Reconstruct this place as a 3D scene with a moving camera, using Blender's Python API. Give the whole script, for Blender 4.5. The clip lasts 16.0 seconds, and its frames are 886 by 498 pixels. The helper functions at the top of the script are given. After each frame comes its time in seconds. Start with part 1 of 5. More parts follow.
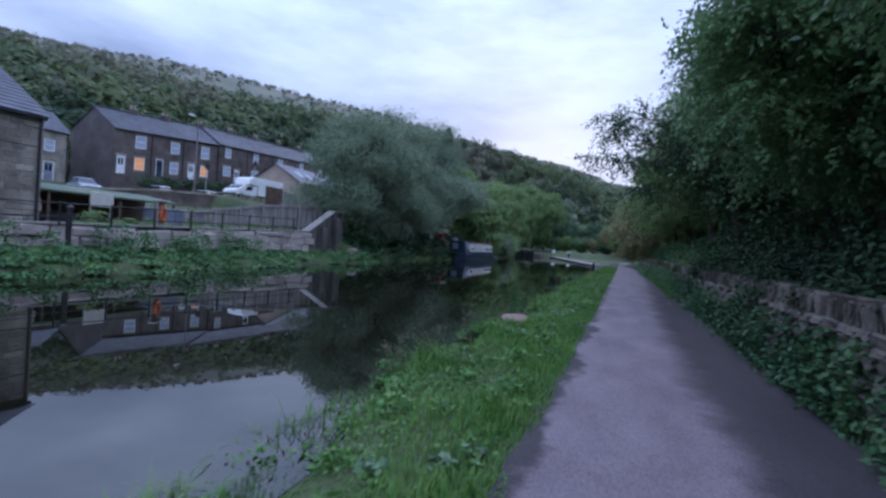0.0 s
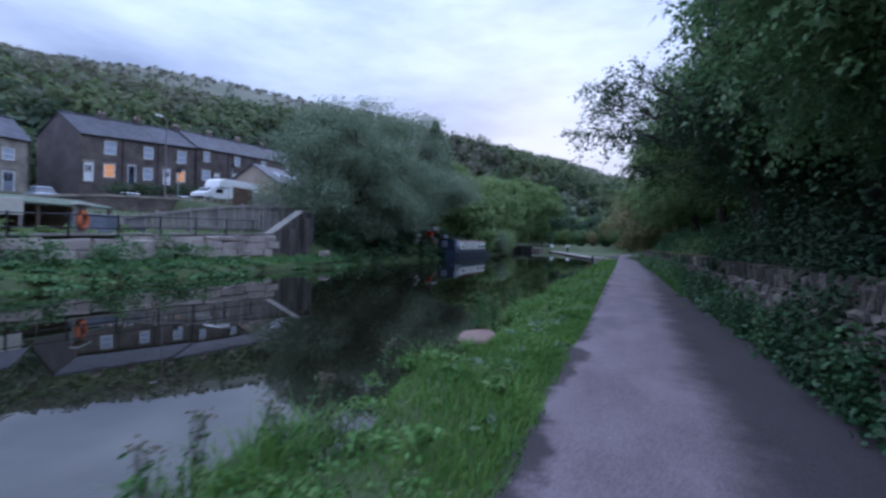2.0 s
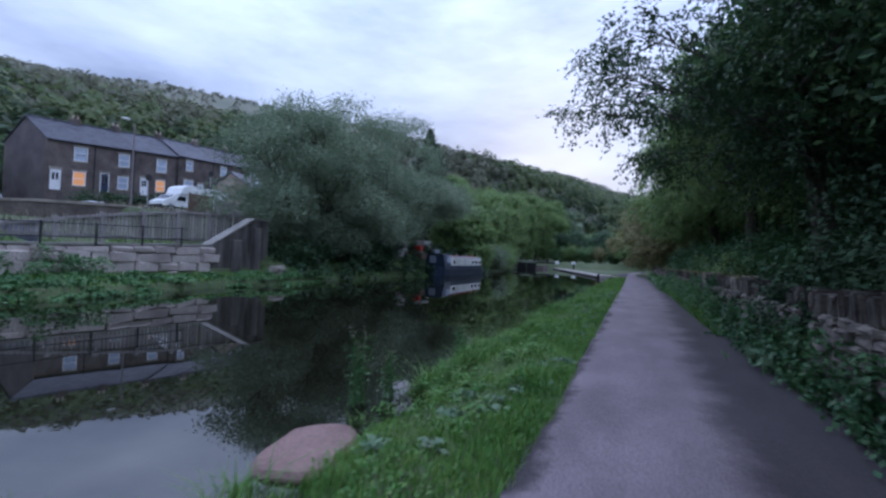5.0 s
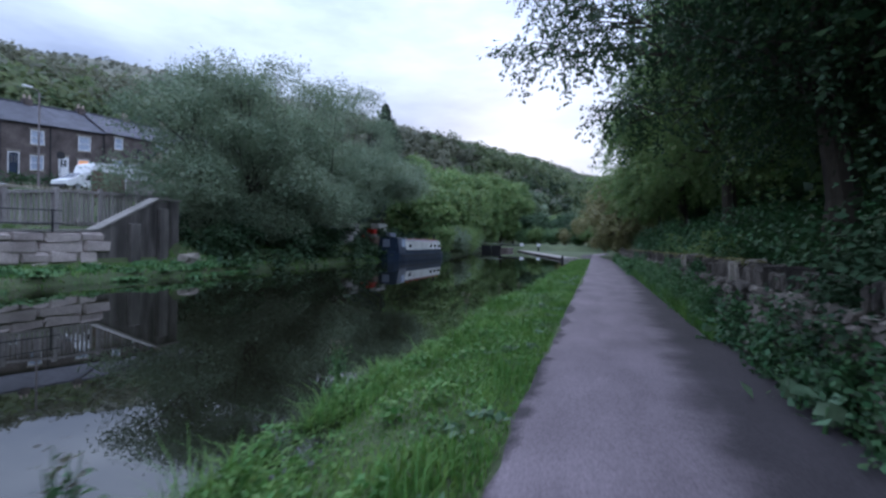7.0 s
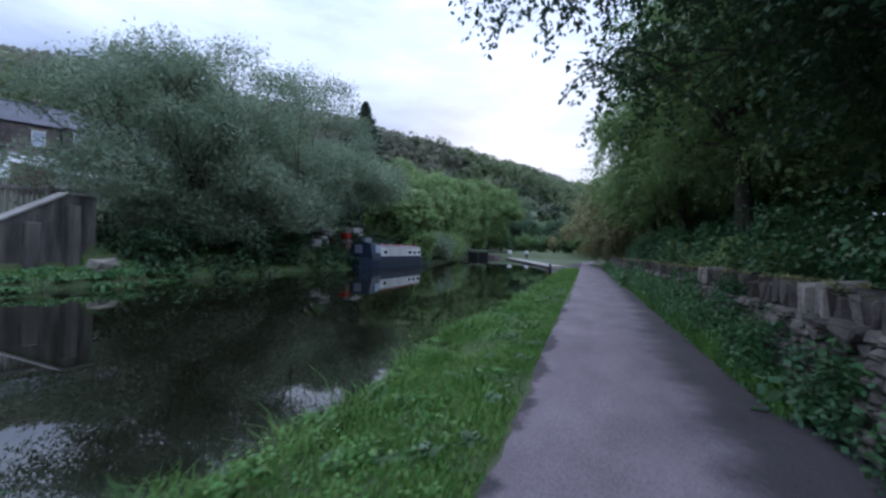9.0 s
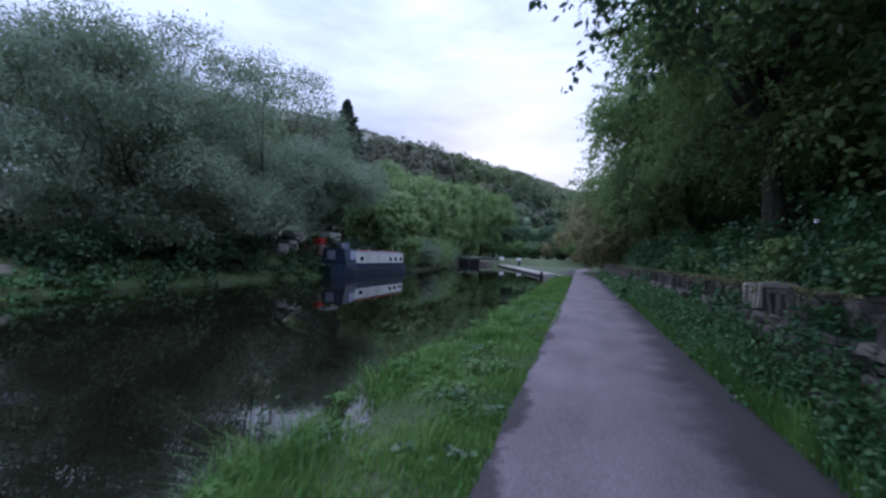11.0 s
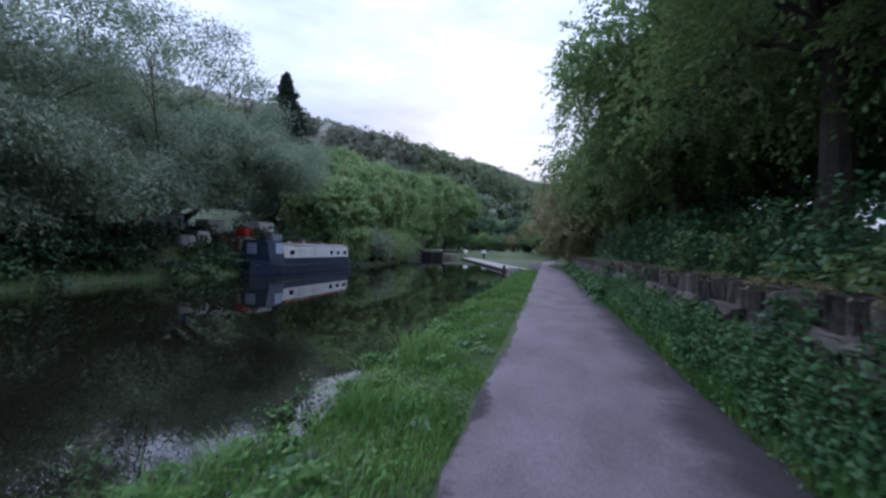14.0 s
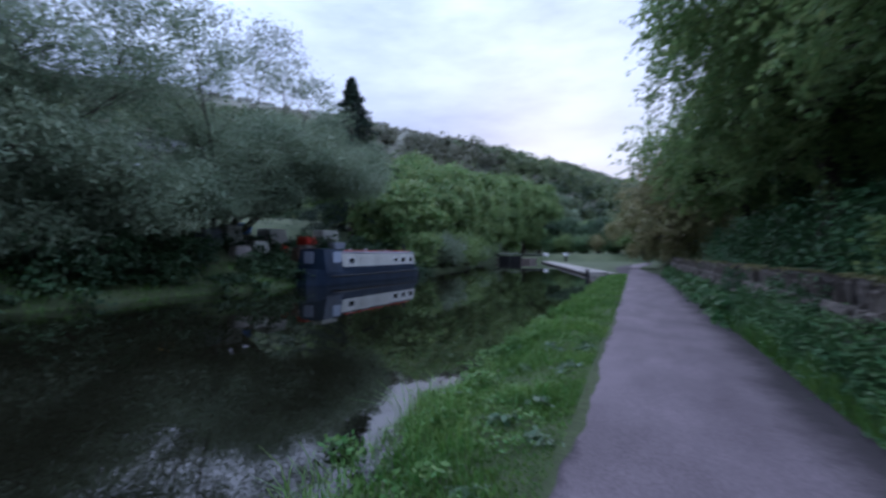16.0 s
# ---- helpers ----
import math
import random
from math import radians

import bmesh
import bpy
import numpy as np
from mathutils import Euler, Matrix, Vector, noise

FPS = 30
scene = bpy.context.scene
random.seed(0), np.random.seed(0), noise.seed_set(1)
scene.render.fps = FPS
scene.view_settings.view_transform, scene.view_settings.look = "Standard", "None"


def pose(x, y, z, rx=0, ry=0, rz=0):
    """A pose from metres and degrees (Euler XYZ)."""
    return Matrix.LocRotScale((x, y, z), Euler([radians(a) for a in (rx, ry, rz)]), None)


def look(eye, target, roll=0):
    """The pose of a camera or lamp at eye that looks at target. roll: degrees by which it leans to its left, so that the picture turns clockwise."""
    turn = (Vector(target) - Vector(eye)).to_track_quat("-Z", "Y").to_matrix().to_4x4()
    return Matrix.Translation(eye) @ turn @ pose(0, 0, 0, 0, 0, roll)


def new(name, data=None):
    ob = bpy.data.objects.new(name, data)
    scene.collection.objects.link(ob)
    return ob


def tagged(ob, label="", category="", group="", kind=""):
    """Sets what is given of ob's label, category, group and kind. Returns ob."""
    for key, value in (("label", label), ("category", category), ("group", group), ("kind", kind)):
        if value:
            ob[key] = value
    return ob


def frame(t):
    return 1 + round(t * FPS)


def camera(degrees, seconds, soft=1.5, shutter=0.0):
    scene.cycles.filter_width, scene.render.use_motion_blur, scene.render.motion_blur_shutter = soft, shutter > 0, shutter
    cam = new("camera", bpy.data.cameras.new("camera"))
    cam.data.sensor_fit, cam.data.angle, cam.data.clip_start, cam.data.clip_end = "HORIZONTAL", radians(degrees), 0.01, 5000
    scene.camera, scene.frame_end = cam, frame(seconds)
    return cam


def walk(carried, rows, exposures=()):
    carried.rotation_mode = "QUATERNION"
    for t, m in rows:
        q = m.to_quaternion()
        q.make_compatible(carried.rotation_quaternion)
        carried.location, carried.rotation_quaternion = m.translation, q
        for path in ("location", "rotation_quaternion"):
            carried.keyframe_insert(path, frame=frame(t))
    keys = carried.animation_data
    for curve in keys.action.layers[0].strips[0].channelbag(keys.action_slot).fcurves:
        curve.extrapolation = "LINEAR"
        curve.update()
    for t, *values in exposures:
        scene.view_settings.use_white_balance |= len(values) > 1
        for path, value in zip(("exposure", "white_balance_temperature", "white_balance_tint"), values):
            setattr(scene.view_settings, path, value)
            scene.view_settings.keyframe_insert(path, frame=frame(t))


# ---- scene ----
cam = camera(87.8, 16.0, soft=2.6, shutter=0.6)
METRES, EYE, TILT, LEAN, TURN = 25.0, 1.5, -0.8, -4.1, 21.4
ROWS = [
    (0.0, 0.0, 0.0, 0.0, 0.0, 0.0, -0.0),
    (0.5, 0.0127, 0.028, -0.001, 0.3, -0.4, 1.14),
    (1.0, 0.0249, 0.0568, -0.0012, -0.51, -0.07, 0.67),
    (1.5, 0.0356, 0.0841, -0.0022, 2.8, -0.39, 1.39),
    (2.0, 0.0471, 0.1148, -0.0024, 0.06, -0.15, 2.27),
    (2.5, 0.0586, 0.1436, -0.0032, -2.54, 0.23, 2.44),
    (3.0, 0.0699, 0.1732, -0.0038, -1.44, 0.91, 1.41),
    (5.5, 0.1282, 0.3134, -0.0072, 1.22, 1.96, 1.97),
    (6.0, 0.139, 0.3425, -0.0072, -0.64, 1.11, 0.67),
    (6.5, 0.1504, 0.3719, -0.0076, -0.51, 0.05, 2.11),
    (7.0, 0.1603, 0.4035, -0.0074, -2.88, -0.28, 2.74),
    (7.5, 0.1698, 0.4334, -0.0074, -2.46, -0.2, 1.88),
    (8.0, 0.1797, 0.4637, -0.0074, -4.69, 0.74, 1.56),
    (8.5, 0.1927, 0.4922, -0.0077, -4.02, 0.44, 2.2),
    (11.0, 0.2508, 0.6349, -0.0091, -4.78, 1.25, 2.02),
    (11.5, 0.2645, 0.6646, -0.0102, -1.4, 2.53, 2.78),
    (12.0, 0.2769, 0.6951, -0.0101, -3.1, 2.42, 2.22),
    (12.5, 0.2906, 0.7244, -0.0114, -3.53, 2.73, 2.91),
    (13.0, 0.3027, 0.7532, -0.0117, -6.7, 2.71, 2.58),
    (13.5, 0.3144, 0.7831, -0.0122, -7.63, 0.77, 3.96),
    (14.0, 0.323, 0.8143, -0.0119, -8.67, 0.26, 2.47),
    (14.5, 0.3332, 0.8455, -0.0118, -7.54, 0.4, 2.46),
    (15.0, 0.3428, 0.8752, -0.0117, -8.22, 1.15, 2.68),
    (15.5, 0.3555, 0.9039, -0.0117, -6.45, 1.85, 3.19),
    (16.0, 0.364, 0.93, -0.0116, 1.41, 1.37, 3.89),
]
walk(cam, [(t, pose(0, 0, EYE, TILT, LEAN, TURN) @ pose(METRES * x, METRES * y, METRES * z, 90 + pitch, roll, yaw)) for t, x, y, z, yaw, pitch, roll in ROWS],
     exposures=[(0.0, -0.15, 5350, 17), (5.5, -0.15, 5550, 16), (6.5, 0.05, 5650, 14), (8.5, 0.1, 5750, 12), (12.5, -0.06, 5500, 22), (14.0, 0.1, 5750, 17), (15.2, 0.1, 5700, 17), (16.0, -0.08, 5500, 18)])

# ---------- light ----------
world = bpy.data.worlds.new("sky")
scene.world = world
world.use_nodes = True
wt = world.node_tree
wt.nodes.clear()
w_out = wt.nodes.new("ShaderNodeOutputWorld")
w_bg = wt.nodes.new("ShaderNodeBackground")
w_sky = wt.nodes.new("ShaderNodeTexSky")
w_sky.sky_type = "NISHITA"
w_sky.sun_disc = False
w_sky.sun_elevation = radians(12)
w_sky.sun_rotation = radians(-10)
w_sky.air_density, w_sky.dust_density = 1.0, 2.0
w_co = wt.nodes.new("ShaderNodeTexCoord")
w_map = wt.nodes.new("ShaderNodeMapping")
w_map.inputs["Scale"].default_value = (1.0, 1.0, 3.2)
w_n = wt.nodes.new("ShaderNodeTexNoise")
w_n.inputs["Scale"].default_value = 2.3
w_n.inputs["Detail"].default_value = 6
w_n.inputs["Roughness"].default_value = 0.55
w_ramp = wt.nodes.new("ShaderNodeValToRGB")
w_ramp.color_ramp.elements[0].position = 0.34
w_ramp.color_ramp.elements[0].color = (4.9, 5.8, 8.0, 1)
w_ramp.color_ramp.elements[1].position = 0.66
w_ramp.color_ramp.elements[1].color = (9.4, 10.6, 12.8, 1)
w_mix = wt.nodes.new("ShaderNodeMix")
w_mix.data_type = "RGBA"
w_mix.inputs["Factor"].default_value = 0.9
wl = wt.links.new
wl(w_co.outputs["Generated"], w_map.inputs["Vector"])
wl(w_map.outputs["Vector"], w_n.inputs["Vector"])
wl(w_n.outputs["Fac"], w_ramp.inputs["Fac"])
wl(w_sky.outputs["Color"], w_mix.inputs["A"])
wl(w_ramp.outputs["Color"], w_mix.inputs["B"])
wl(w_mix.outputs["Result"], w_bg.inputs["Color"])
# an overcast sky is brightest overhead
w_sep = wt.nodes.new("ShaderNodeSeparateXYZ")
wl(w_co.outputs["Generated"], w_sep.inputs["Vector"])
w_up = wt.nodes.new("ShaderNodeMapRange")
w_up.inputs["From Min"].default_value, w_up.inputs["From Max"].default_value = 0.25, 1.0
w_up.inputs["To Min"].default_value, w_up.inputs["To Max"].default_value = 0.082, 0.27
wl(w_sep.outputs["Z"], w_up.inputs["Value"])
wl(w_up.outputs["Result"], w_bg.inputs["Strength"])
wl(w_bg.outputs["Background"], w_out.inputs["Surface"])

sun_data = bpy.data.lights.new("sun", "SUN")
sun_data.energy, sun_data.angle, sun_data.color = 0.5, radians(30), (1.0, 0.95, 0.92)
sun = new("sun", sun_data)
sun.matrix_world = look((0, 0, 60), (6, -40, 25))

# ---------- materials ----------


def material(name, c1, c2, scale=4.0, rough=0.8, bump=0.3, fine=40.0, metal=0.0, spots=None, per_object=0.0, translucent=0.0, dist=0.02, spec=0.4, stretch=(1, 1, 1)):
    """A two-scale procedural surface: c1 to c2 over a broad noise, with a fine grain and its relief."""
    m = bpy.data.materials.new(name)
    m.use_nodes = True
    nt = m.node_tree
    b = nt.nodes["Principled BSDF"]
    out = nt.nodes["Material Output"]
    co = nt.nodes.new("ShaderNodeTexCoord")
    mp = nt.nodes.new("ShaderNodeMapping")
    mp.inputs["Scale"].default_value = stretch
    geo = nt.nodes.new("ShaderNodeNewGeometry")
    nt.links.new(geo.outputs["Position"], mp.inputs["Vector"])
    big = nt.nodes.new("ShaderNodeTexNoise")
    big.inputs["Scale"].default_value, big.inputs["Detail"].default_value = scale, 5
    small = nt.nodes.new("ShaderNodeTexNoise")
    small.inputs["Scale"].default_value, small.inputs["Detail"].default_value = fine, 4
    for n in (big, small):
        nt.links.new(mp.outputs["Vector"], n.inputs["Vector"])
    ramp = nt.nodes.new("ShaderNodeValToRGB")
    ramp.color_ramp.elements[0].position, ramp.color_ramp.elements[1].position = 0.32, 0.68
    ramp.color_ramp.elements[0].color, ramp.color_ramp.elements[1].color = (*c1, 1), (*c2, 1)
    if spots:
        e = ramp.color_ramp.elements.new(0.78)
        e.color = (*spots, 1)
    nt.links.new(big.outputs["Fac"], ramp.inputs["Fac"])
    grain = nt.nodes.new("ShaderNodeMapRange")
    grain.inputs["From Min"].default_value, grain.inputs["From Max"].default_value = 0.25, 0.75
    grain.inputs["To Min"].default_value, grain.inputs["To Max"].default_value = 0.72, 1.28
    nt.links.new(small.outputs["Fac"], grain.inputs["Value"])
    hsv = nt.nodes.new("ShaderNodeHueSaturation")
    nt.links.new(ramp.outputs["Color"], hsv.inputs["Color"])
    value = grain.outputs["Result"]
    if per_object:
        info = nt.nodes.new("ShaderNodeObjectInfo")
        rng = nt.nodes.new("ShaderNodeMapRange")
        rng.inputs["To Min"].default_value, rng.inputs["To Max"].default_value = 1 - per_object, 1 + per_object
        nt.links.new(info.outputs["Random"], rng.inputs["Value"])
        mul = nt.nodes.new("ShaderNodeMath")
        mul.operation = "MULTIPLY"
        nt.links.new(value, mul.inputs[0])
        nt.links.new(rng.outputs["Result"], mul.inputs[1])
        value = mul.outputs["Value"]
    nt.links.new(value, hsv.inputs["Value"])
    nt.links.new(hsv.outputs["Color"], b.inputs["Base Color"])
    b.inputs["Roughness"].default_value, b.inputs["Metallic"].default_value = rough, metal
    b.inputs["Specular IOR Level"].default_value = spec
    if bump:
        bp = nt.nodes.new("ShaderNodeBump")
        bp.inputs["Strength"].default_value, bp.inputs["Distance"].default_value = bump, dist
        nt.links.new(small.outputs["Fac"], bp.inputs["Height"])
        nt.links.new(bp.outputs["Normal"], b.inputs["Normal"])
    if translucent:
        tr = nt.nodes.new("ShaderNodeBsdfTranslucent")
        nt.links.new(hsv.outputs["Color"], tr.inputs["Color"])
        mix = nt.nodes.new("ShaderNodeMixShader")
        mix.inputs["Fac"].default_value = translucent
        nt.links.new(b.outputs["BSDF"], mix.inputs[1])
        nt.links.new(tr.outputs["BSDF"], mix.inputs[2])
        nt.links.new(mix.outputs["Shader"], out.inputs["Surface"])
    return m


def leafy(name, dark, light, clump=0.45, rough=0.55, translucent=0.25, fine=9.0, spots=None):
    """Foliage: colour drifts from clump to clump, and a little from leaf to leaf."""
    m = material(name, dark, light, scale=clump, rough=rough, bump=0, fine=fine, translucent=translucent, spec=0.3, spots=spots)
    nt = m.node_tree
    geo = nt.nodes.new("ShaderNodeNewGeometry")
    hsv = next(n for n in nt.nodes if n.bl_idname == "ShaderNodeHueSaturation")
    rng = nt.nodes.new("ShaderNodeMapRange")
    rng.inputs["To Min"].default_value, rng.inputs["To Max"].default_value = 0.475, 0.525
    nt.links.new(geo.outputs["Random Per Island"], rng.inputs["Value"])
    nt.links.new(rng.outputs["Result"], hsv.inputs["Hue"])
    return m


def glass(name, tint, rough=0.05):
    m = bpy.data.materials.new(name)
    m.use_nodes = True
    b = m.node_tree.nodes["Principled BSDF"]
    b.inputs["Base Color"].default_value = (*tint, 1)
    b.inputs["Roughness"].default_value = rough
    b.inputs["Specular IOR Level"].default_value = 0.8
    return m


def glow(name, colour, strength):
    m = bpy.data.materials.new(name)
    m.use_nodes = True
    b = m.node_tree.nodes["Principled BSDF"]
    b.inputs["Base Color"].default_value = (*colour, 1)
    b.inputs["Emission Color"].default_value = (*colour, 1)
    b.inputs["Emission Strength"].default_value = strength
    return m


M_EARTH = material("earth and rough grass", (0.042, 0.062, 0.024), (0.075, 0.095, 0.04), 0.35, 0.95, 0.5, 14)
M_PATH = material("compacted pinkish gravel", (0.135, 0.109, 0.121), (0.205, 0.167, 0.184), 1.5, 0.88, 0.5, 60, dist=0.01, spots=(0.225, 0.185, 0.2), stretch=(1, 0.45, 1))
M_GRASS = leafy("meadow grass", (0.075, 0.18, 0.03), (0.16, 0.29, 0.065), 0.9)
M_WEED = leafy("broad nettle leaves", (0.048, 0.125, 0.042), (0.11, 0.215, 0.075), 0.8)
M_CLOVER = leafy("clover and dock leaves", (0.075, 0.18, 0.035), (0.15, 0.28, 0.075), 0.9)
M_PALE = leafy("pale dock leaves", (0.1, 0.18, 0.09), (0.18, 0.26, 0.155), 1.2)
M_DRY = leafy("dry seed heads", (0.12, 0.11, 0.07), (0.2, 0.18, 0.12), 2)
M_WILLOW = leafy("grey-green willow leaves", (0.135, 0.19, 0.115), (0.25, 0.31, 0.195), 0.5, translucent=0.35)
# dark foliage; on the towpath trees the colour carries the canopy's deep shade
M_SHADE = leafy("dark green leaves, partly canopy shade", (0.028, 0.062, 0.028), (0.064, 0.118, 0.05), 0.5, translucent=0.25)
# brighter counterpart of M_SHADE, with the light on the leaves in its colour
M_MID = leafy("mid-green leaves, coloured as lit", (0.085, 0.165, 0.07), (0.175, 0.275, 0.115), 0.5, translucent=0.4)
M_FRESH = leafy("fresh green leaves", (0.125, 0.205, 0.07), (0.24, 0.335, 0.125), 0.4, translucent=0.5)
M_OLIVE = leafy("yellowing olive leaves", (0.14, 0.15, 0.055), (0.27, 0.25, 0.115), 0.5, translucent=0.4)
M_WOODS = leafy("green hillside woodland", (0.105, 0.145, 0.068), (0.175, 0.215, 0.1), 0.05, fine=0.25, translucent=0.5)
M_DARKWOOD = leafy("dark hillside woodland", (0.04, 0.07, 0.036), (0.08, 0.115, 0.055), 0.05, fine=0.25, translucent=0.5)
M_BAREWOOD = leafy("brownish budding woodland", (0.14, 0.15, 0.1), (0.2, 0.205, 0.135), 0.05, fine=0.25, translucent=0.5)
# darker copy of M_WEED: the overhanging trees' shade is in the colour
M_NETTLE_SHADED = leafy("nettle leaves darkened for tree shade", (0.03, 0.085, 0.032), (0.072, 0.155, 0.056), 0.8)
# near-black on purpose: the gloom beneath the trees is coloured into these leaves
M_IVY_SHADED = leafy("ivy and bramble leaves darkened for shade", (0.016, 0.038, 0.017), (0.04, 0.074, 0.032), 0.6, rough=0.9, translucent=0.1)
# brownish scrub, its colour paled to paint in distance haze
M_MOOR = leafy("hill scrub paled for haze", (0.165, 0.175, 0.13), (0.21, 0.215, 0.165), 0.012, fine=0.1, translucent=0.5)
M_SPRUCE = leafy("dark spruce needles", (0.015, 0.032, 0.02), (0.03, 0.055, 0.032), 1)
M_BARK = material("dark bark", (0.035, 0.028, 0.022), (0.08, 0.065, 0.05), 3, 0.9, 0.7, 30, stretch=(1, 1, 0.3))
M_STONE = material("weathered gritstone", (0.17, 0.15, 0.125), (0.34, 0.3, 0.25), 1.1, 0.9, 0.6, 22, per_object=0.25)
M_WALLSTONE = material("dark mossy gritstone", (0.045, 0.039, 0.033), (0.135, 0.115, 0.096), 3.4, 0.92, 0.7, 26, per_object=0.45, spots=(0.12, 0.115, 0.04))
M_STREAKED = material("water-streaked concrete", (0.045, 0.04, 0.036), (0.16, 0.143, 0.13), 2.4, 0.9, 0.35, 18, stretch=(1, 1, 0.15))
M_BLOCK = material("pinkish buff stone blocks", (0.3, 0.25, 0.23), (0.54, 0.46, 0.42), 0.8, 0.9, 0.5, 18, per_object=0.12, spots=(0.14, 0.12, 0.1))
M_HAY = leafy("dry bleached grass", (0.12, 0.115, 0.075), (0.2, 0.19, 0.13), 0.6)
M_MORTAR = material("dark lime mortar", (0.05, 0.045, 0.04), (0.11, 0.1, 0.09), 2, 0.95, 0.5, 30)
M_SOOT = material("sooty gritstone", (0.075, 0.06, 0.055), (0.16, 0.13, 0.115), 0.8, 0.9, 0.5, 9, per_object=0.2)
M_RENDER = material("dark pebbledash render", (0.1, 0.085, 0.085), (0.15, 0.13, 0.13), 0.7, 0.95, 0.5, 25)
M_BUFF = material("buff rendered gable", (0.36, 0.28, 0.23), (0.45, 0.36, 0.3), 0.7, 0.9, 0.2, 20)
M_SLATE = material("blue-grey slate", (0.05, 0.05, 0.065), (0.095, 0.095, 0.12), 1.2, 0.6, 0.3, 14, per_object=0.2)
M_WHITE = material("white paint", (0.7, 0.7, 0.7), (0.82, 0.82, 0.82), 1.5, 0.5, 0.05, 30)
M_CREAM = material("cream boat paint", (0.42, 0.42, 0.38), (0.54, 0.54, 0.49), 1.0, 0.4, 0.05, 20)
M_BOARD = material("weathered cream board", (0.56, 0.52, 0.46), (0.66, 0.62, 0.55), 1.5, 0.6, 0.1, 25)
M_NAVY = material("dark navy boat paint", (0.01, 0.019, 0.038), (0.026, 0.042, 0.07), 1.0, 0.35, 0.05, 20)
M_BLACK = material("black painted iron", (0.012, 0.012, 0.014), (0.03, 0.03, 0.032), 3, 0.5, 0.1, 30)
M_TIMBER = material("weathered grey timber", (0.22, 0.195, 0.185), (0.36, 0.33, 0.31), 2, 0.85, 0.4, 30, per_object=0.2, stretch=(1, 1, 0.2))
M_CONCRETE = material("stained concrete", (0.2, 0.185, 0.165), (0.36, 0.33, 0.3), 0.9, 0.9, 0.35, 18, spots=(0.12, 0.12, 0.09))
M_PINK = material("worn pink sandstone", (0.16, 0.1, 0.088), (0.25, 0.16, 0.14), 2.5, 0.85, 0.3, 30)
M_LAMP = material("dull brown-grey lamp paint", (0.16, 0.135, 0.135), (0.22, 0.19, 0.19), 2, 0.6, 0.1, 25)
M_STEEL = material("galvanised steel", (0.36, 0.37, 0.39), (0.48, 0.49, 0.5), 2, 0.45, 0.1, 25, metal=0.6)
M_BLUEGREY = material("blue-grey cabinet paint", (0.17, 0.19, 0.24), (0.24, 0.26, 0.32), 1, 0.55, 0.05, 15)
M_ORANGE = material("faded orange plastic", (0.5, 0.12, 0.045), (0.6, 0.17, 0.07), 2, 0.45, 0.03, 20)
M_RED = material("red plastic", (0.6, 0.03, 0.02), (0.72, 0.06, 0.04), 2, 0.5, 0.03, 20)
M_BLUE = material("blue tarpaulin", (0.03, 0.13, 0.5), (0.06, 0.2, 0.6), 2, 0.6, 0.2, 20)
M_GREENFELT = material("mossy green roof felt", (0.09, 0.12, 0.085), (0.15, 0.18, 0.13), 1, 0.9, 0.3, 20)
M_BROWN = material("brown stained board", (0.11, 0.07, 0.05), (0.17, 0.115, 0.085), 2, 0.8, 0.3, 20)
M_ROAD = material("grey road asphalt", (0.05, 0.05, 0.052), (0.08, 0.078, 0.078), 1, 0.9, 0.4, 40)
M_YELLOW = material("yellow painted boards", (0.6, 0.42, 0.1), (0.7, 0.5, 0.15), 2, 0.6, 0.1, 20)
M_PANE = glass("window pane", (0.38, 0.43, 0.52))
M_DARKPANE = glass("dark window pane", (0.02, 0.022, 0.028))
M_LIT = glow("lit curtain", (0.9, 0.4, 0.14), 0.3)
M_CARPAINT = glass("silver-blue car paint", (0.32, 0.37, 0.44), 0.3)
M_CARWHITE = glass("pale car paint", (0.6, 0.62, 0.66), 0.3)
M_TYRE = material("tyre rubber", (0.015, 0.015, 0.015), (0.03, 0.03, 0.03), 4, 0.9, 0.1, 30)

nt = M_EARTH.node_tree
b = nt.nodes["Principled BSDF"]
valley = b.inputs["Base Color"].links[0].from_socket
geo = nt.nodes.new("ShaderNodeNewGeometry")
sep = nt.nodes.new("ShaderNodeSeparateXYZ")
nt.links.new(geo.outputs["Position"], sep.inputs["Vector"])
heath = nt.nodes.new("ShaderNodeTexNoise")
heath.inputs["Scale"].default_value, heath.inputs["Detail"].default_value = 0.035, 6
nt.links.new(geo.outputs["Position"], heath.inputs["Vector"])
tone = nt.nodes.new("ShaderNodeValToRGB")
tone.color_ramp.elements[0].position, tone.color_ramp.elements[1].position = 0.35, 0.65
tone.color_ramp.elements[0].color, tone.color_ramp.elements[1].color = (0.115, 0.125, 0.09, 1), (0.17, 0.165, 0.125, 1)
nt.links.new(heath.outputs["Fac"], tone.inputs["Fac"])
zone = nt.nodes.new("ShaderNodeMapRange")
zone.inputs["From Min"].default_value, zone.inputs["From Max"].default_value = 5.0, 30.0
nt.links.new(sep.outputs["Z"], zone.inputs["Value"])
mix = nt.nodes.new("ShaderNodeMix")
mix.data_type = "RGBA"
nt.links.new(zone.outputs["Result"], mix.inputs["Factor"])
nt.links.new(valley, mix.inputs["A"])
nt.links.new(tone.outputs["Color"], mix.inputs["B"])
nt.links.new(mix.outputs["Result"], b.inputs["Base Color"])

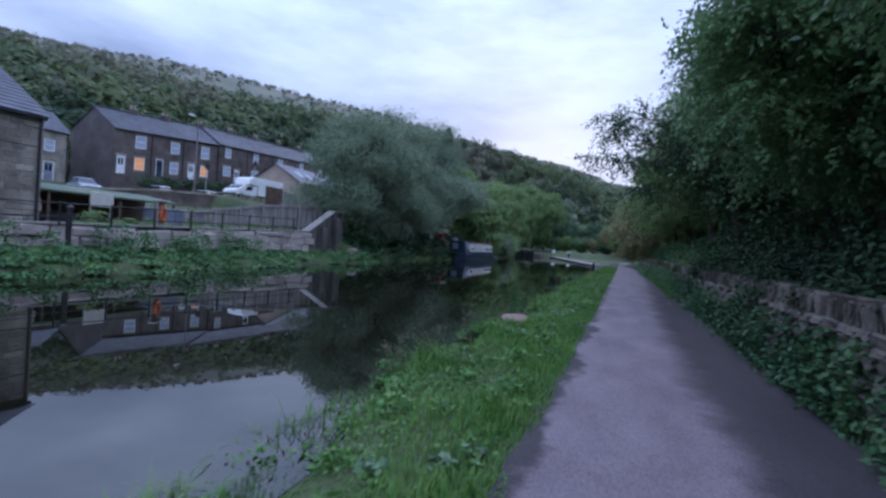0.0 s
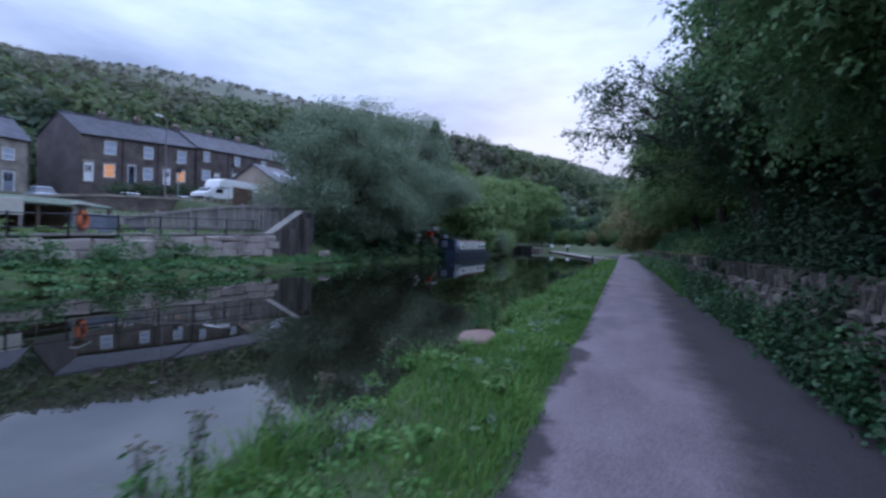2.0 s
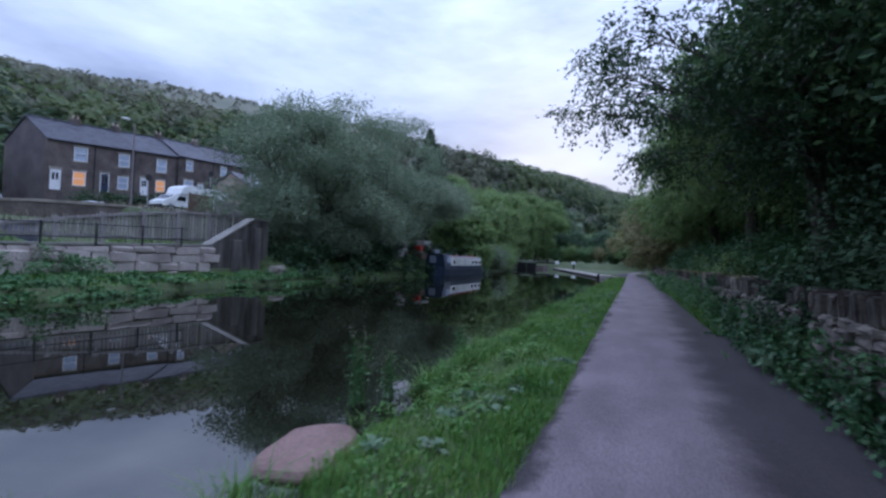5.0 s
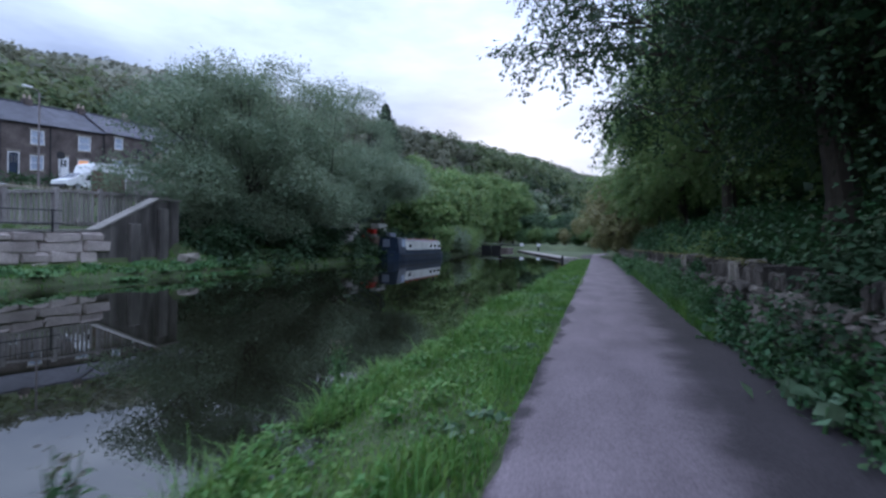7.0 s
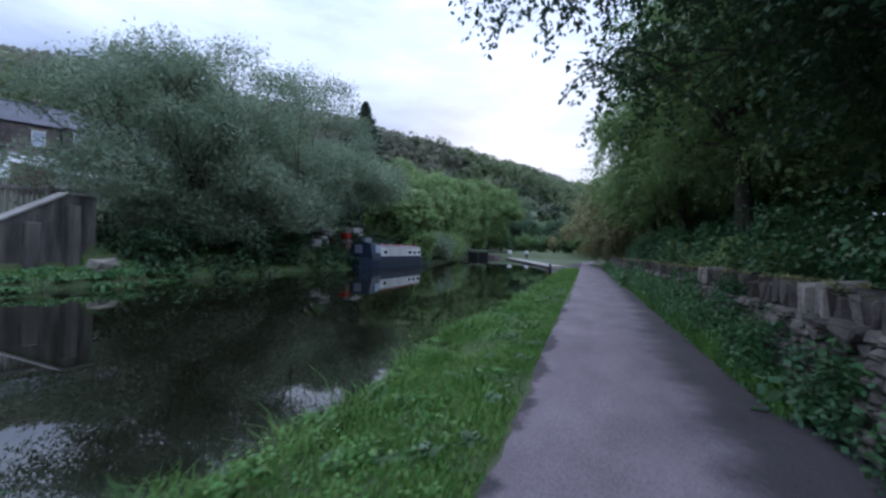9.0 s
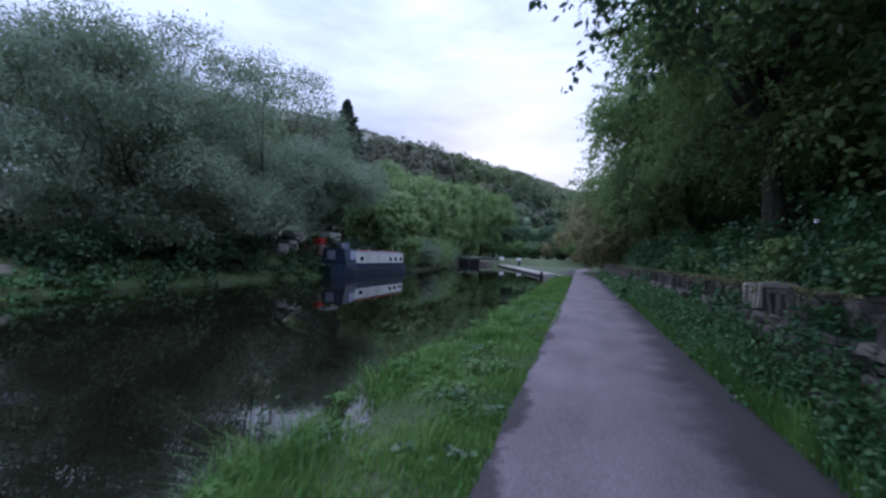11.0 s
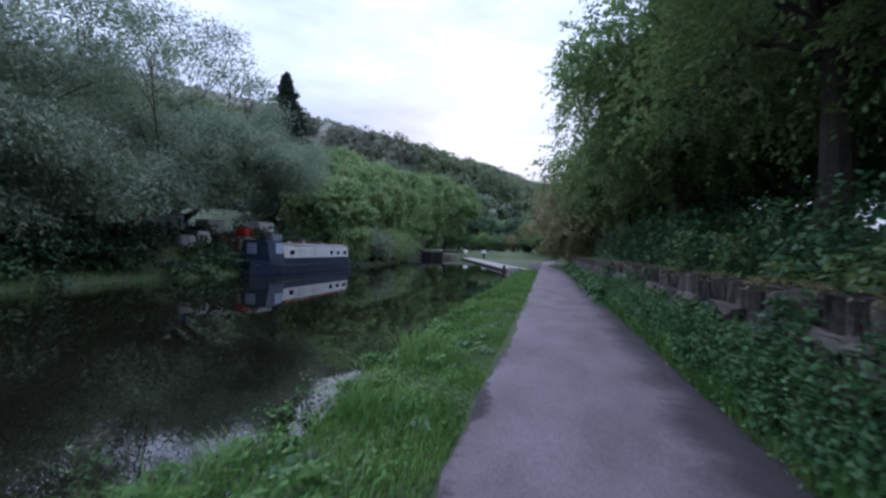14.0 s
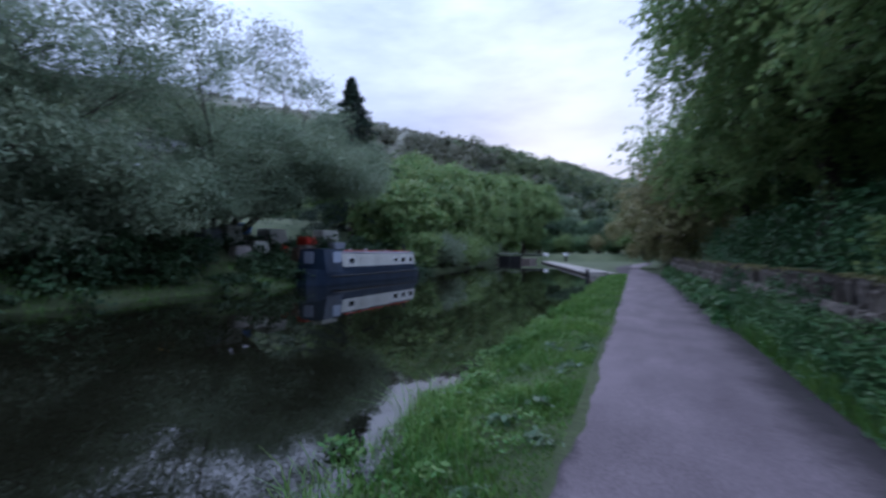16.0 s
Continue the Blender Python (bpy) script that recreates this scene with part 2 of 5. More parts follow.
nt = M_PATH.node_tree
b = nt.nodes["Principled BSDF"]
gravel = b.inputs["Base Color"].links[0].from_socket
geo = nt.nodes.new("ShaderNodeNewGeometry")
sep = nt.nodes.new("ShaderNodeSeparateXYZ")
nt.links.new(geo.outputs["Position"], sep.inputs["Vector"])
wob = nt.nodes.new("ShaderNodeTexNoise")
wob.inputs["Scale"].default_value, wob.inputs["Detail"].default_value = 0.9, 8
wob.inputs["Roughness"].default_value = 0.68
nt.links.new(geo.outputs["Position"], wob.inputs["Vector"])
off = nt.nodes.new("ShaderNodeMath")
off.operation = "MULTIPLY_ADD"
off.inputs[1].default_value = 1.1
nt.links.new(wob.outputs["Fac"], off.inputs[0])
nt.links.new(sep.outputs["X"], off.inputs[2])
# the dark side band narrows along the walk; early on it includes tree shade
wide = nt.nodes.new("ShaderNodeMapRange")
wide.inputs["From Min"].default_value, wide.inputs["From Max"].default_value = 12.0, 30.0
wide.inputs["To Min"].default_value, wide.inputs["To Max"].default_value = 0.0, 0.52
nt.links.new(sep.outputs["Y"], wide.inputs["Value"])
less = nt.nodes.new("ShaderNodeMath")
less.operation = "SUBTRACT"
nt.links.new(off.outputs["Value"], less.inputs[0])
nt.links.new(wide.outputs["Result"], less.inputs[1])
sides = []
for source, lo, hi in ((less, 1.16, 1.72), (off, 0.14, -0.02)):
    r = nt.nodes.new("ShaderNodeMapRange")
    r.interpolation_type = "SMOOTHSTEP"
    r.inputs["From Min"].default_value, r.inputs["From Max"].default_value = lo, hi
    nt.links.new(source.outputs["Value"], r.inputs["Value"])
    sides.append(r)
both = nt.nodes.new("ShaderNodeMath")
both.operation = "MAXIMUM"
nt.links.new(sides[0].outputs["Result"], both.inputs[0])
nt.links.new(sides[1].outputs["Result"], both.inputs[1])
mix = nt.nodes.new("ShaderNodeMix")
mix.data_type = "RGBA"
# moist soil, darkened further to paint in the shade of overhanging trees
damp_shade = nt.nodes.new("ShaderNodeHueSaturation")
damp_shade.inputs["Value"].default_value, damp_shade.inputs["Saturation"].default_value = 0.26, 0.9
nt.links.new(gravel, damp_shade.inputs["Color"])
nt.links.new(damp_shade.outputs["Color"], mix.inputs["B"])
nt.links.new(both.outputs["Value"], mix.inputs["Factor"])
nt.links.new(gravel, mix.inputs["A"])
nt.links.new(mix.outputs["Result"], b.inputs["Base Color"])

M_WATER = bpy.data.materials.new("still dark canal water")
M_WATER.use_nodes = True
nt = M_WATER.node_tree
b = nt.nodes["Principled BSDF"]
b.inputs["Base Color"].default_value = (0.007, 0.007, 0.004, 1)
b.inputs["Roughness"].default_value = 0.012
b.inputs["IOR"].default_value = 1.75
n1 = nt.nodes.new("ShaderNodeTexNoise")
n1.inputs["Scale"].default_value, n1.inputs["Detail"].default_value = 1.4, 3
bp = nt.nodes.new("ShaderNodeBump")
bp.inputs["Strength"].default_value, bp.inputs["Distance"].default_value = 0.016, 0.015
geo = nt.nodes.new("ShaderNodeNewGeometry")
nt.links.new(geo.outputs["Position"], n1.inputs["Vector"])
nt.links.new(n1.outputs["Fac"], bp.inputs["Height"])
nt.links.new(bp.outputs["Normal"], b.inputs["Normal"])

# ---------- mesh helpers ----------
RNG = np.random.default_rng(7)


def mesh_of(name, verts, faces, mat, smooth=False):
    """A mesh from an array of vertices and an array of faces with equal corners."""
    verts, faces = np.asarray(verts, dtype=np.float32), np.asarray(faces, dtype=np.int32)
    me = bpy.data.meshes.new(name)
    k = faces.shape[1]
    me.vertices.add(len(verts))
    me.vertices.foreach_set("co", verts.ravel())
    me.loops.add(faces.size)
    me.loops.foreach_set("vertex_index", faces.ravel())
    me.polygons.add(len(faces))
    me.polygons.foreach_set("loop_start", np.arange(0, faces.size, k, dtype=np.int32))
    me.polygons.foreach_set("loop_total", np.full(len(faces), k, dtype=np.int32))
    if smooth:
        me.polygons.foreach_set("use_smooth", np.ones(len(faces), dtype=bool))
    me.materials.append(mat)
    me.update(calc_edges=True)
    return me


def part(name, bm, mat, parent, label=""):
    """Links a bmesh, or a mesh, as one object under a thing or a part."""
    if isinstance(bm, bmesh.types.BMesh):
        me = bpy.data.meshes.new(name)
        bm.to_mesh(me)
        bm.free()
        me.materials.append(mat)
    else:
        me = bm
    ob = new(name, me)
    ob.parent = parent
    if label:
        tagged(ob, label)
    return ob


def thing(name, at=(0, 0, 0), turn=0, label="", category="", group="", kind=""):
    ob = new(name)
    ob.matrix_basis = pose(*at, 0, 0, turn)
    return tagged(ob, label, category, group, kind)


def box(x0, x1, y0, y1, z0, z1, bevel=0.0, bm=None, shear=0.0):
    """A bevelled block added to bm. shear lifts it with y."""
    own = bm is None
    tmp = bmesh.new()
    bmesh.ops.create_cube(tmp, size=1)
    for v in tmp.verts:
        v.co = Vector(((x0 + x1) / 2 + v.co.x * (x1 - x0), (y0 + y1) / 2 + v.co.y * (y1 - y0), (z0 + z1) / 2 + v.co.z * (z1 - z0)))
        v.co.z += shear * v.co.y
    if bevel:
        bmesh.ops.bevel(tmp, geom=tmp.edges[:], offset=bevel, segments=1, affect="EDGES")
    if own:
        return tmp
    me = bpy.data.meshes.new("tmp")
    tmp.to_mesh(me)
    bm.from_mesh(me)
    bpy.data.meshes.remove(me)
    tmp.free()
    return bm


def prism(outline, axis, a, b, bm=None):
    """A solid of the outline (pairs of the two other axes, in order) from a to b along the axis x or y."""
    bm = bm or bmesh.new()
    ends = []
    for s in (a, b):
        ends.append([bm.verts.new((s, p, q) if axis == "x" else (p, s, q)) for p, q in outline])
    n = len(outline)
    for i in range(n):
        bm.faces.new((ends[0][i], ends[0][(i + 1) % n], ends[1][(i + 1) % n], ends[1][i]))
    bm.faces.new(ends[0])
    bm.faces.new(ends[1][::-1])
    bmesh.ops.recalc_face_normals(bm, faces=bm.faces[:])
    return bm


def tube(points, radii, sides=7, bm=None):
    """A tapered tube along points."""
    bm = bm or bmesh.new()
    pts = [Vector(p) for p in points]
    rings = []
    for i, p in enumerate(pts):
        d = (pts[min(i + 1, len(pts) - 1)] - pts[max(i - 1, 0)]).normalized()
        u = d.orthogonal().normalized()
        w = d.cross(u)
        rings.append([bm.verts.new(p + (u * math.cos(k) + w * math.sin(k)) * radii[i]) for k in [2 * math.pi * j / sides for j in range(sides)]])
    for a, c in zip(rings, rings[1:]):
        for j in range(sides):
            bm.faces.new((a[j], a[(j + 1) % sides], c[(j + 1) % sides], c[j]))
    bm.faces.new(rings[0][::-1])
    bm.faces.new(rings[-1])
    return bm


def leaves(centres, size, slim=0.45, droop=0.3, jitter=0.35):
    """Rhombic leaf blades at the centres, turned every way. Gives vertices and faces."""
    n = len(centres)
    d = RNG.normal(size=(n, 3))
    d[:, 2] = d[:, 2] * 0.6 - droop
    d /= np.linalg.norm(d, axis=1, keepdims=True)
    r = RNG.normal(size=(n, 3))
    side = np.cross(d, r)
    side /= np.linalg.norm(side, axis=1, keepdims=True) + 1e-9
    up = np.cross(side, d)
    ln = size * (1 + jitter * RNG.uniform(-1, 1, size=(n, 1)))
    v = np.empty((n, 4, 3))
    v[:, 0] = centres - d * ln * 0.5
    v[:, 1] = centres + side * ln * slim * 0.5 + up * ln * 0.1
    v[:, 2] = centres + d * ln * 0.5
    v[:, 3] = centres - side * ln * slim * 0.5 + up * ln * 0.1
    return v.reshape(-1, 3), np.arange(4 * n).reshape(n, 4)


def leaves_facing(centres, normals, size, loose=0.38, slim=0.8):
    """Leaf clumps that lie along a crown's surface. Gives vertices and faces."""
    n = len(centres)
    out = normals + loose * RNG.normal(size=(n, 3))
    out /= np.linalg.norm(out, axis=1, keepdims=True)
    a = np.cross(out, RNG.normal(size=(n, 3)))
    a /= np.linalg.norm(a, axis=1, keepdims=True) + 1e-9
    c = np.cross(out, a)
    ln = 0.5 * size * RNG.uniform(0.6, 1.35, size=(n, 1))
    v = np.stack([centres - a * ln, centres + c * ln * slim, centres + a * ln, centres - c * ln * slim], axis=1)
    return v.reshape(-1, 3), np.arange(4 * n).reshape(n, 4)


def smooth(a, b, v):
    t = np.clip((np.asarray(v, dtype=float) - a) / (b - a), 0, 1)
    return t * t * (3 - 2 * t)


# ---------- the lie of the land ----------
WATER = -0.18


def near_edge(y):
    """The waterline on the towpath side."""
    y = np.asarray(y, dtype=float)
    soft = np.interp(y, [0, 5, 9, 10, 14, 15.5, 17, 18.5, 20, 22.5, 24.5, 26, 33, 61], [-2.48, -2.58, -2.5, -2.22, -2.25, -2.45, -2.5, -2.3, -2.32, -2.47, -2.42, -2.16, -2.12, -2.3])
    soft = soft - 0.04 * np.sin(y * 0.9) - 0.04 * np.sin(y * 2.3 + 1) - 0.03 * np.sin(y * 5.1)
    quay = -3.3 - (y - 61) * 0.262
    return np.where(y < 61, soft, np.maximum(quay, -16.6))


def far_edge(y):
    """The waterline on the far side."""
    y = np.asarray(y, dtype=float)
    return -13.1 - 2.0 * smooth(-5, 22, y) - 0.6 * smooth(22, 34, y) + 0.25 * np.sin(y * 0.8) - 8.0 * smooth(62, 108, y)


def land(x, y):
    """Height of the ground."""
    x, y = np.asarray(x, dtype=float), np.asarray(y, dtype=float)
    ne, fe = near_edge(y), far_edge(y)
    verge = -0.03 - 0.14 * smooth(-0.7, -2.4, x) + 0.05 * np.sin(x * 3.1 + y * 1.7) * smooth(-0.8, -1.4, x)
    z = np.where(x > -0.6, -0.03, verge)
    z = np.where(x > 1.6, -0.03 + 0.16 * smooth(2.08, 2.4, x), z)
    z = np.where(x > 2.3, 0.13 + 0.6 * smooth(2.4, 3.4, x) + 0.1 * np.maximum(x - 3.4, 0), z)
    z = np.where(y > 61, np.where(x < -0.6, -0.02, z), z)
    drop = smooth(0.35, -0.1, x - ne)
    z = z * (1 - drop) - 0.75 * drop
    water = (x < ne - 0.1) & (x > fe + 0.1)
    z = np.where(water, -1.2, z)
    # the far side: a berm of weeds, a walled yard, then the slope up to the road and the houses
    b = fe - x
    berm = -0.75 + 0.85 * smooth(-0.1, 0.7, b) + 0.2 * smooth(0.7, 2.5, b)
    yard = 0.65 * smooth(17.95, 18.05, -x) * (1 - smooth(26, 27, y)) + 1.7 * smooth(0.5, 5, b) * smooth(26, 27, y)
    slope = 1.8 * smooth(21.5, 29, -x) + 0.3 * smooth(29, 48, -x) + 1.3 * smooth(48, 56, -x) + 0.04 * np.clip(y - 20, 0, 60) * smooth(24, 40, -x)
    slope = slope - 0.85 * smooth(34, 41, -x) * smooth(26, 27, y)
    far = np.where(b > -0.1, berm + yard * (b > 0.4) + slope, z)
    z = np.where(x < fe + 0.1, far, z)
    # past the lock the canal lies higher
    z = np.where(y > 113, np.maximum(z, 1.4 * smooth(113, 118, y)), z)
    s = (x + 400) * 0.848 - y * 0.53
    k = np.clip((285 - s) / 285, 0, 1)
    hill = 87 * (1.03 - 0.022 * smooth(290, 400, y) + 0.1 * smooth(190, -60, y) + 0.075 * smooth(360, 270, y) * smooth(150, 220, y)) * (0.65 * k + 0.35 * k * k * (3 - 2 * k)) + 2.2 * np.sin(x * 0.031 + 1) * np.sin(y * 0.023)
    return z + np.where(k > 0, np.maximum(hill - 2, 0), 0) * smooth(45, 115, -x + 130 * smooth(140, 320, y))


def spaced(*spans):
    """Coordinates from (start, end, step) spans."""
    out = []
    for a, c, st in spans:
        out += list(np.arange(a, c, st))
    return np.array(out + [spans[-1][1]])


gx = spaced((-900, -450, 45), (-450, -120, 12), (-120, -60, 5), (-60, -26, 2), (-26, -13, 0.3), (-13, -4.2, 2.2), (-4.2, 3.6, 0.13), (3.6, 12, 1.0), (12, 60, 6), (60, 700, 80))
gy = spaced((-260, -20, 30), (-20, -2, 3), (-2, 48, 0.4), (48, 75, 1.2), (75, 130, 3), (130, 400, 12), (400, 1400, 60))
GX, GY = np.meshgrid(gx, gy, indexing="ij")
GZ = land(GX, GY)
nx, ny = GX.shape
idx = np.arange(nx * ny).reshape(nx, ny)
quad = np.stack([idx[:-1, :-1], idx[1:, :-1], idx[1:, 1:], idx[:-1, 1:]], axis=-1).reshape(-1, 4)
ground = new("ground", mesh_of("ground", np.stack([GX, GY, GZ], axis=-1).reshape(-1, 3), quad, M_EARTH, True))
tagged(ground, "rough grass and earth of a valley floor and hillside", "ground", kind="structure")

# the canal: a sheet between the banks up to the lock
wy = spaced((-60, 110, 2.0))
wv = np.concatenate([np.stack([near_edge(wy) + 0.6, wy, np.full_like(wy, WATER)], axis=-1), np.stack([far_edge(wy) - 0.6, wy, np.full_like(wy, WATER)], axis=-1)])
k = len(wy)
water = new("water", mesh_of("water", wv, [(i, i + 1, k + i + 1, k + i) for i in range(k - 1)], M_WATER))
tagged(water, "still dark canal water mirroring banks and sky", "canal", kind="structure")


def strip(name, left, right, ys, z, mat, crown=0.0, cols=9):
    """A surface between two edge lines over ys, slightly domed."""
    u = np.linspace(0, 1, cols)
    L, R = left(ys)[:, None], right(ys)[:, None]
    x = L + (R - L) * u
    zz = z + crown * (1 - (2 * u - 1) ** 2) + 0 * x
    zz = zz - 0.012 * ((u == 0) | (u == 1))
    yy = np.repeat(ys[:, None], cols, axis=1)
    i = np.arange(x.size).reshape(x.shape)
    f = np.stack([i[:-1, :-1], i[:-1, 1:], i[1:, 1:], i[1:, :-1]], axis=-1).reshape(-1, 4)
    return new(name, mesh_of(name, np.stack([x, yy, zz], axis=-1).reshape(-1, 3), f, mat, True))


def bend(y):
    """The towpath's drift past the straight."""
    return -1.6 * smooth(52, 78, y) + 4.5 * smooth(78, 120, y)


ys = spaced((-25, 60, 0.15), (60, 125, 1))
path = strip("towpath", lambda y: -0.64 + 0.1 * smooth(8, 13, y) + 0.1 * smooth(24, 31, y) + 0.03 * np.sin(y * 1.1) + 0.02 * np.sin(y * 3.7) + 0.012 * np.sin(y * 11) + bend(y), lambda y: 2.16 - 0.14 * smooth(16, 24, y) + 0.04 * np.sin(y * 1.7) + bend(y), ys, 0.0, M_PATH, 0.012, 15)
tagged(path, "pinkish compacted gravel towpath with moist soil and painted tree shade along its side", "path", kind="structure")

# ---------- trees ----------


def crown_points(lobes, clumps, spread, per, fill=0.35):
    """Clump centres on the lobes (weighted by their size), leaf centres scattered round them, and each leaf's way out of the crown."""
    lobes = np.asarray(lobes, dtype=float)
    w = (lobes[:, 3] * lobes[:, 4] + lobes[:, 3] * lobes[:, 5] + lobes[:, 4] * lobes[:, 5])
    pick = RNG.choice(len(lobes), size=clumps, p=w / w.sum())
    d = RNG.normal(size=(clumps, 3))
    d /= np.linalg.norm(d, axis=1, keepdims=True)
    d[:, 2] = np.where(d[:, 2] < -0.55, -d[:, 2] * 0.5, d[:, 2])
    r = np.where(RNG.uniform(size=clumps) < fill, RNG.uniform(0.4, 0.9, clumps), RNG.uniform(0.85, 1.1, clumps))
    c = lobes[pick, :3] + d * r[:, None] * lobes[pick, 3:6]
    n = np.maximum(1, (per * RNG.uniform(0.5, 1.5, clumps)).astype(int))
    at = np.repeat(c, n, axis=0) + RNG.normal(size=(n.sum(), 3)) * spread * np.array([1, 1, 0.75])
    return c, pick, at, np.repeat(d, n, axis=0), n


def sprays(c, out, n, length, leaf, slim, droop):
    """Leafy twigs: from each centre a drooping shoot with n leaves set left and right along it. Gives vertices and faces."""
    k = len(c)
    d = out * 0.75 + RNG.normal(size=(k, 3)) * np.array([0.45, 0.45, 0.25]) - np.array([0, 0, droop])
    d /= np.linalg.norm(d, axis=1, keepdims=True)
    side = np.cross(d, np.array([0, 0, 1.0])) + 0.25 * RNG.normal(size=(k, 3))
    side /= np.linalg.norm(side, axis=1, keepdims=True) + 1e-9
    ln = length * RNG.uniform(0.55, 1.35, size=k)
    who = np.repeat(np.arange(k), n)
    order = np.concatenate([np.arange(q) for q in n])
    t = (order + RNG.uniform(0.1, 0.9, len(who))) / np.repeat(n, n)
    hand = np.where(order % 2 == 0, 1.0, -1.0)[:, None] * RNG.uniform(0.5, 1.1, size=(len(who), 1))
    D, S = d[who], side[who]
    base = c[who] + D * ((t - 0.35) * ln[who])[:, None] - np.array([0, 0, 1.0]) * (0.35 * (t ** 2) * ln[who])[:, None] * droop + RNG.normal(size=(len(who), 3)) * leaf * 0.35
    ax = D * 0.55 + S * hand * 0.9 + RNG.normal(size=(len(who), 3)) * 0.28 - np.array([0, 0, 0.3])
    ax /= np.linalg.norm(ax, axis=1, keepdims=True)
    up = np.array([0, 0, 1.0]) + 0.45 * RNG.normal(size=(len(who), 3)) + 0.35 * out[who]
    cross = np.cross(ax, up)
    cross /= np.linalg.norm(cross, axis=1, keepdims=True) + 1e-9
    size = leaf * RNG.uniform(0.65, 1.3, size=(len(who), 1))
    v = np.stack([base, base + ax * size * 0.45 + cross * size * slim * 0.5, base + ax * size, base + ax * size * 0.45 - cross * size * slim * 0.5], axis=1)
    return v.reshape(-1, 3), np.arange(4 * len(who)).reshape(-1, 4)


def make_tree(name, base, lobes, clumps, per, spread, leaf, mat, label, trunk=0.25, stems=1, slim=0.5, droop=0.3, twigs=160, group="", lean=0.0, bark=None, thin=None, style="loose", fill=0.35, loose=0.5):
    """A tree with tapered stems, limbs to every lobe, twigs, and a crown of single leaves."""
    bark = bark or M_BARK
    tree = thing(name, base, 0, label, "tree", group)
    o = np.array(base)
    lobes = np.asarray(lobes, dtype=float).copy()
    lobes[:, :3] -= o
    c, pick, at, out, n = crown_points(lobes, clumps, spread, per, fill)
    if thin:
        ok = RNG.uniform(size=len(at)) > 0.3 * smooth(thin[0], thin[1], at[:, 2] + o[2])
        at, out = at[ok], out[ok]
    bm = bmesh.new()
    forks = []
    cx = lobes[:, :3].mean(axis=0)
    for s in range(stems):
        a = 2 * math.pi * s / stems + 0.7
        foot = Vector((0.35 * math.cos(a), 0.35 * math.sin(a), -0.25)) if stems > 1 else Vector((0, 0, -0.25))
        top = Vector((cx[0] * 0.55 + lean + (1.8 * math.cos(a) if stems > 1 else 0), cx[1] * 0.55 + (1.8 * math.sin(a) if stems > 1 else 0), cx[2] * 0.62))
        mid = foot.lerp(top, 0.5) + Vector((0.25 * math.sin(3 * a), 0.2 * math.cos(2 * a), 0))
        rr = trunk / math.sqrt(stems) * 1.2
        tube([foot, foot.lerp(mid, 0.35), mid, top], [rr * 1.35, rr, rr * 0.85, rr * 0.55], 9, bm)
        forks += [(mid, rr * 0.6), (top, rr * 0.5)]
    part("trunk", bm, bark, tree)
    bm = bmesh.new()
    hubs = []
    for L in lobes:
        end = Vector(L[:3])
        f, rr = min(forks, key=lambda q: (q[0] - end).length)
        mid = f.lerp(end, 0.5) + Vector(RNG.normal(size=3) * 0.25) + Vector((0, 0, 0.1 * (end - f).length))
        tube([f, f.lerp(mid, 0.5) + Vector(RNG.normal(size=3) * 0.08), mid, end], [k * rr for k in ((0.6, 0.45, 0.3, 0.1) if L[5] > 0.75 else (0.2, 0.16, 0.12, 0.05))], 6, bm)
        hubs.append((end, mid, rr))
    for i in RNG.choice(len(c), size=min(twigs, len(c)), replace=False):
        end, mid, rr = hubs[pick[i]]
        st = mid.lerp(end, RNG.uniform(0.2, 1.0))
        p = Vector(c[i])
        m = st.lerp(p, 0.55) + Vector(RNG.normal(size=3) * 0.12 * (p - st).length)
        t0 = max(0.008, min(0.02, rr * 0.2))
        tube([st, m, p], [t0, t0 * 0.7, t0 * 0.3], 4, bm)
    tagged(part("limb", bm, bark, tree), kind="stuff")
    if style == "spray":
        v, f = sprays(c, out[np.cumsum(n) - 1], n, spread * 2.6, leaf, slim, droop)
    elif style == "facing":
        v, f = leaves_facing(at, out + np.array([0, 0, 0.35]), leaf, loose, slim)
    else:
        v, f = leaves(at, leaf, slim, droop)
    part("crown", mesh_of("crown", v, f, mat), mat, tree)
    return tree


def lobe_ball(cx, cy, cz, rx, ry, rz, n, small, seed, low=-0.25):
    """n lobes of about the radius small over an ellipsoid, for an uneven outline."""
    g = np.random.default_rng(seed)
    out = []
    for i in range(n):
        d = g.normal(size=3)
        d /= np.linalg.norm(d)
        d[2] = low + (1 - low) * (d[2] * 0.5 + 0.5) if low < -0.3 else abs(d[2]) * 1.1 + low
        r = g.uniform(0.55, 0.85)
        s = small * g.uniform(0.7, 1.3)
        out.append((cx + d[0] * rx * r, cy + d[1] * ry * r, cz + d[2] * rz * r, s, s, s * 0.85))
    out.append((cx, cy, cz, rx * 0.55, ry * 0.55, rz * 0.55))
    return out


def gz(x, y):
    return float(land(x, y))


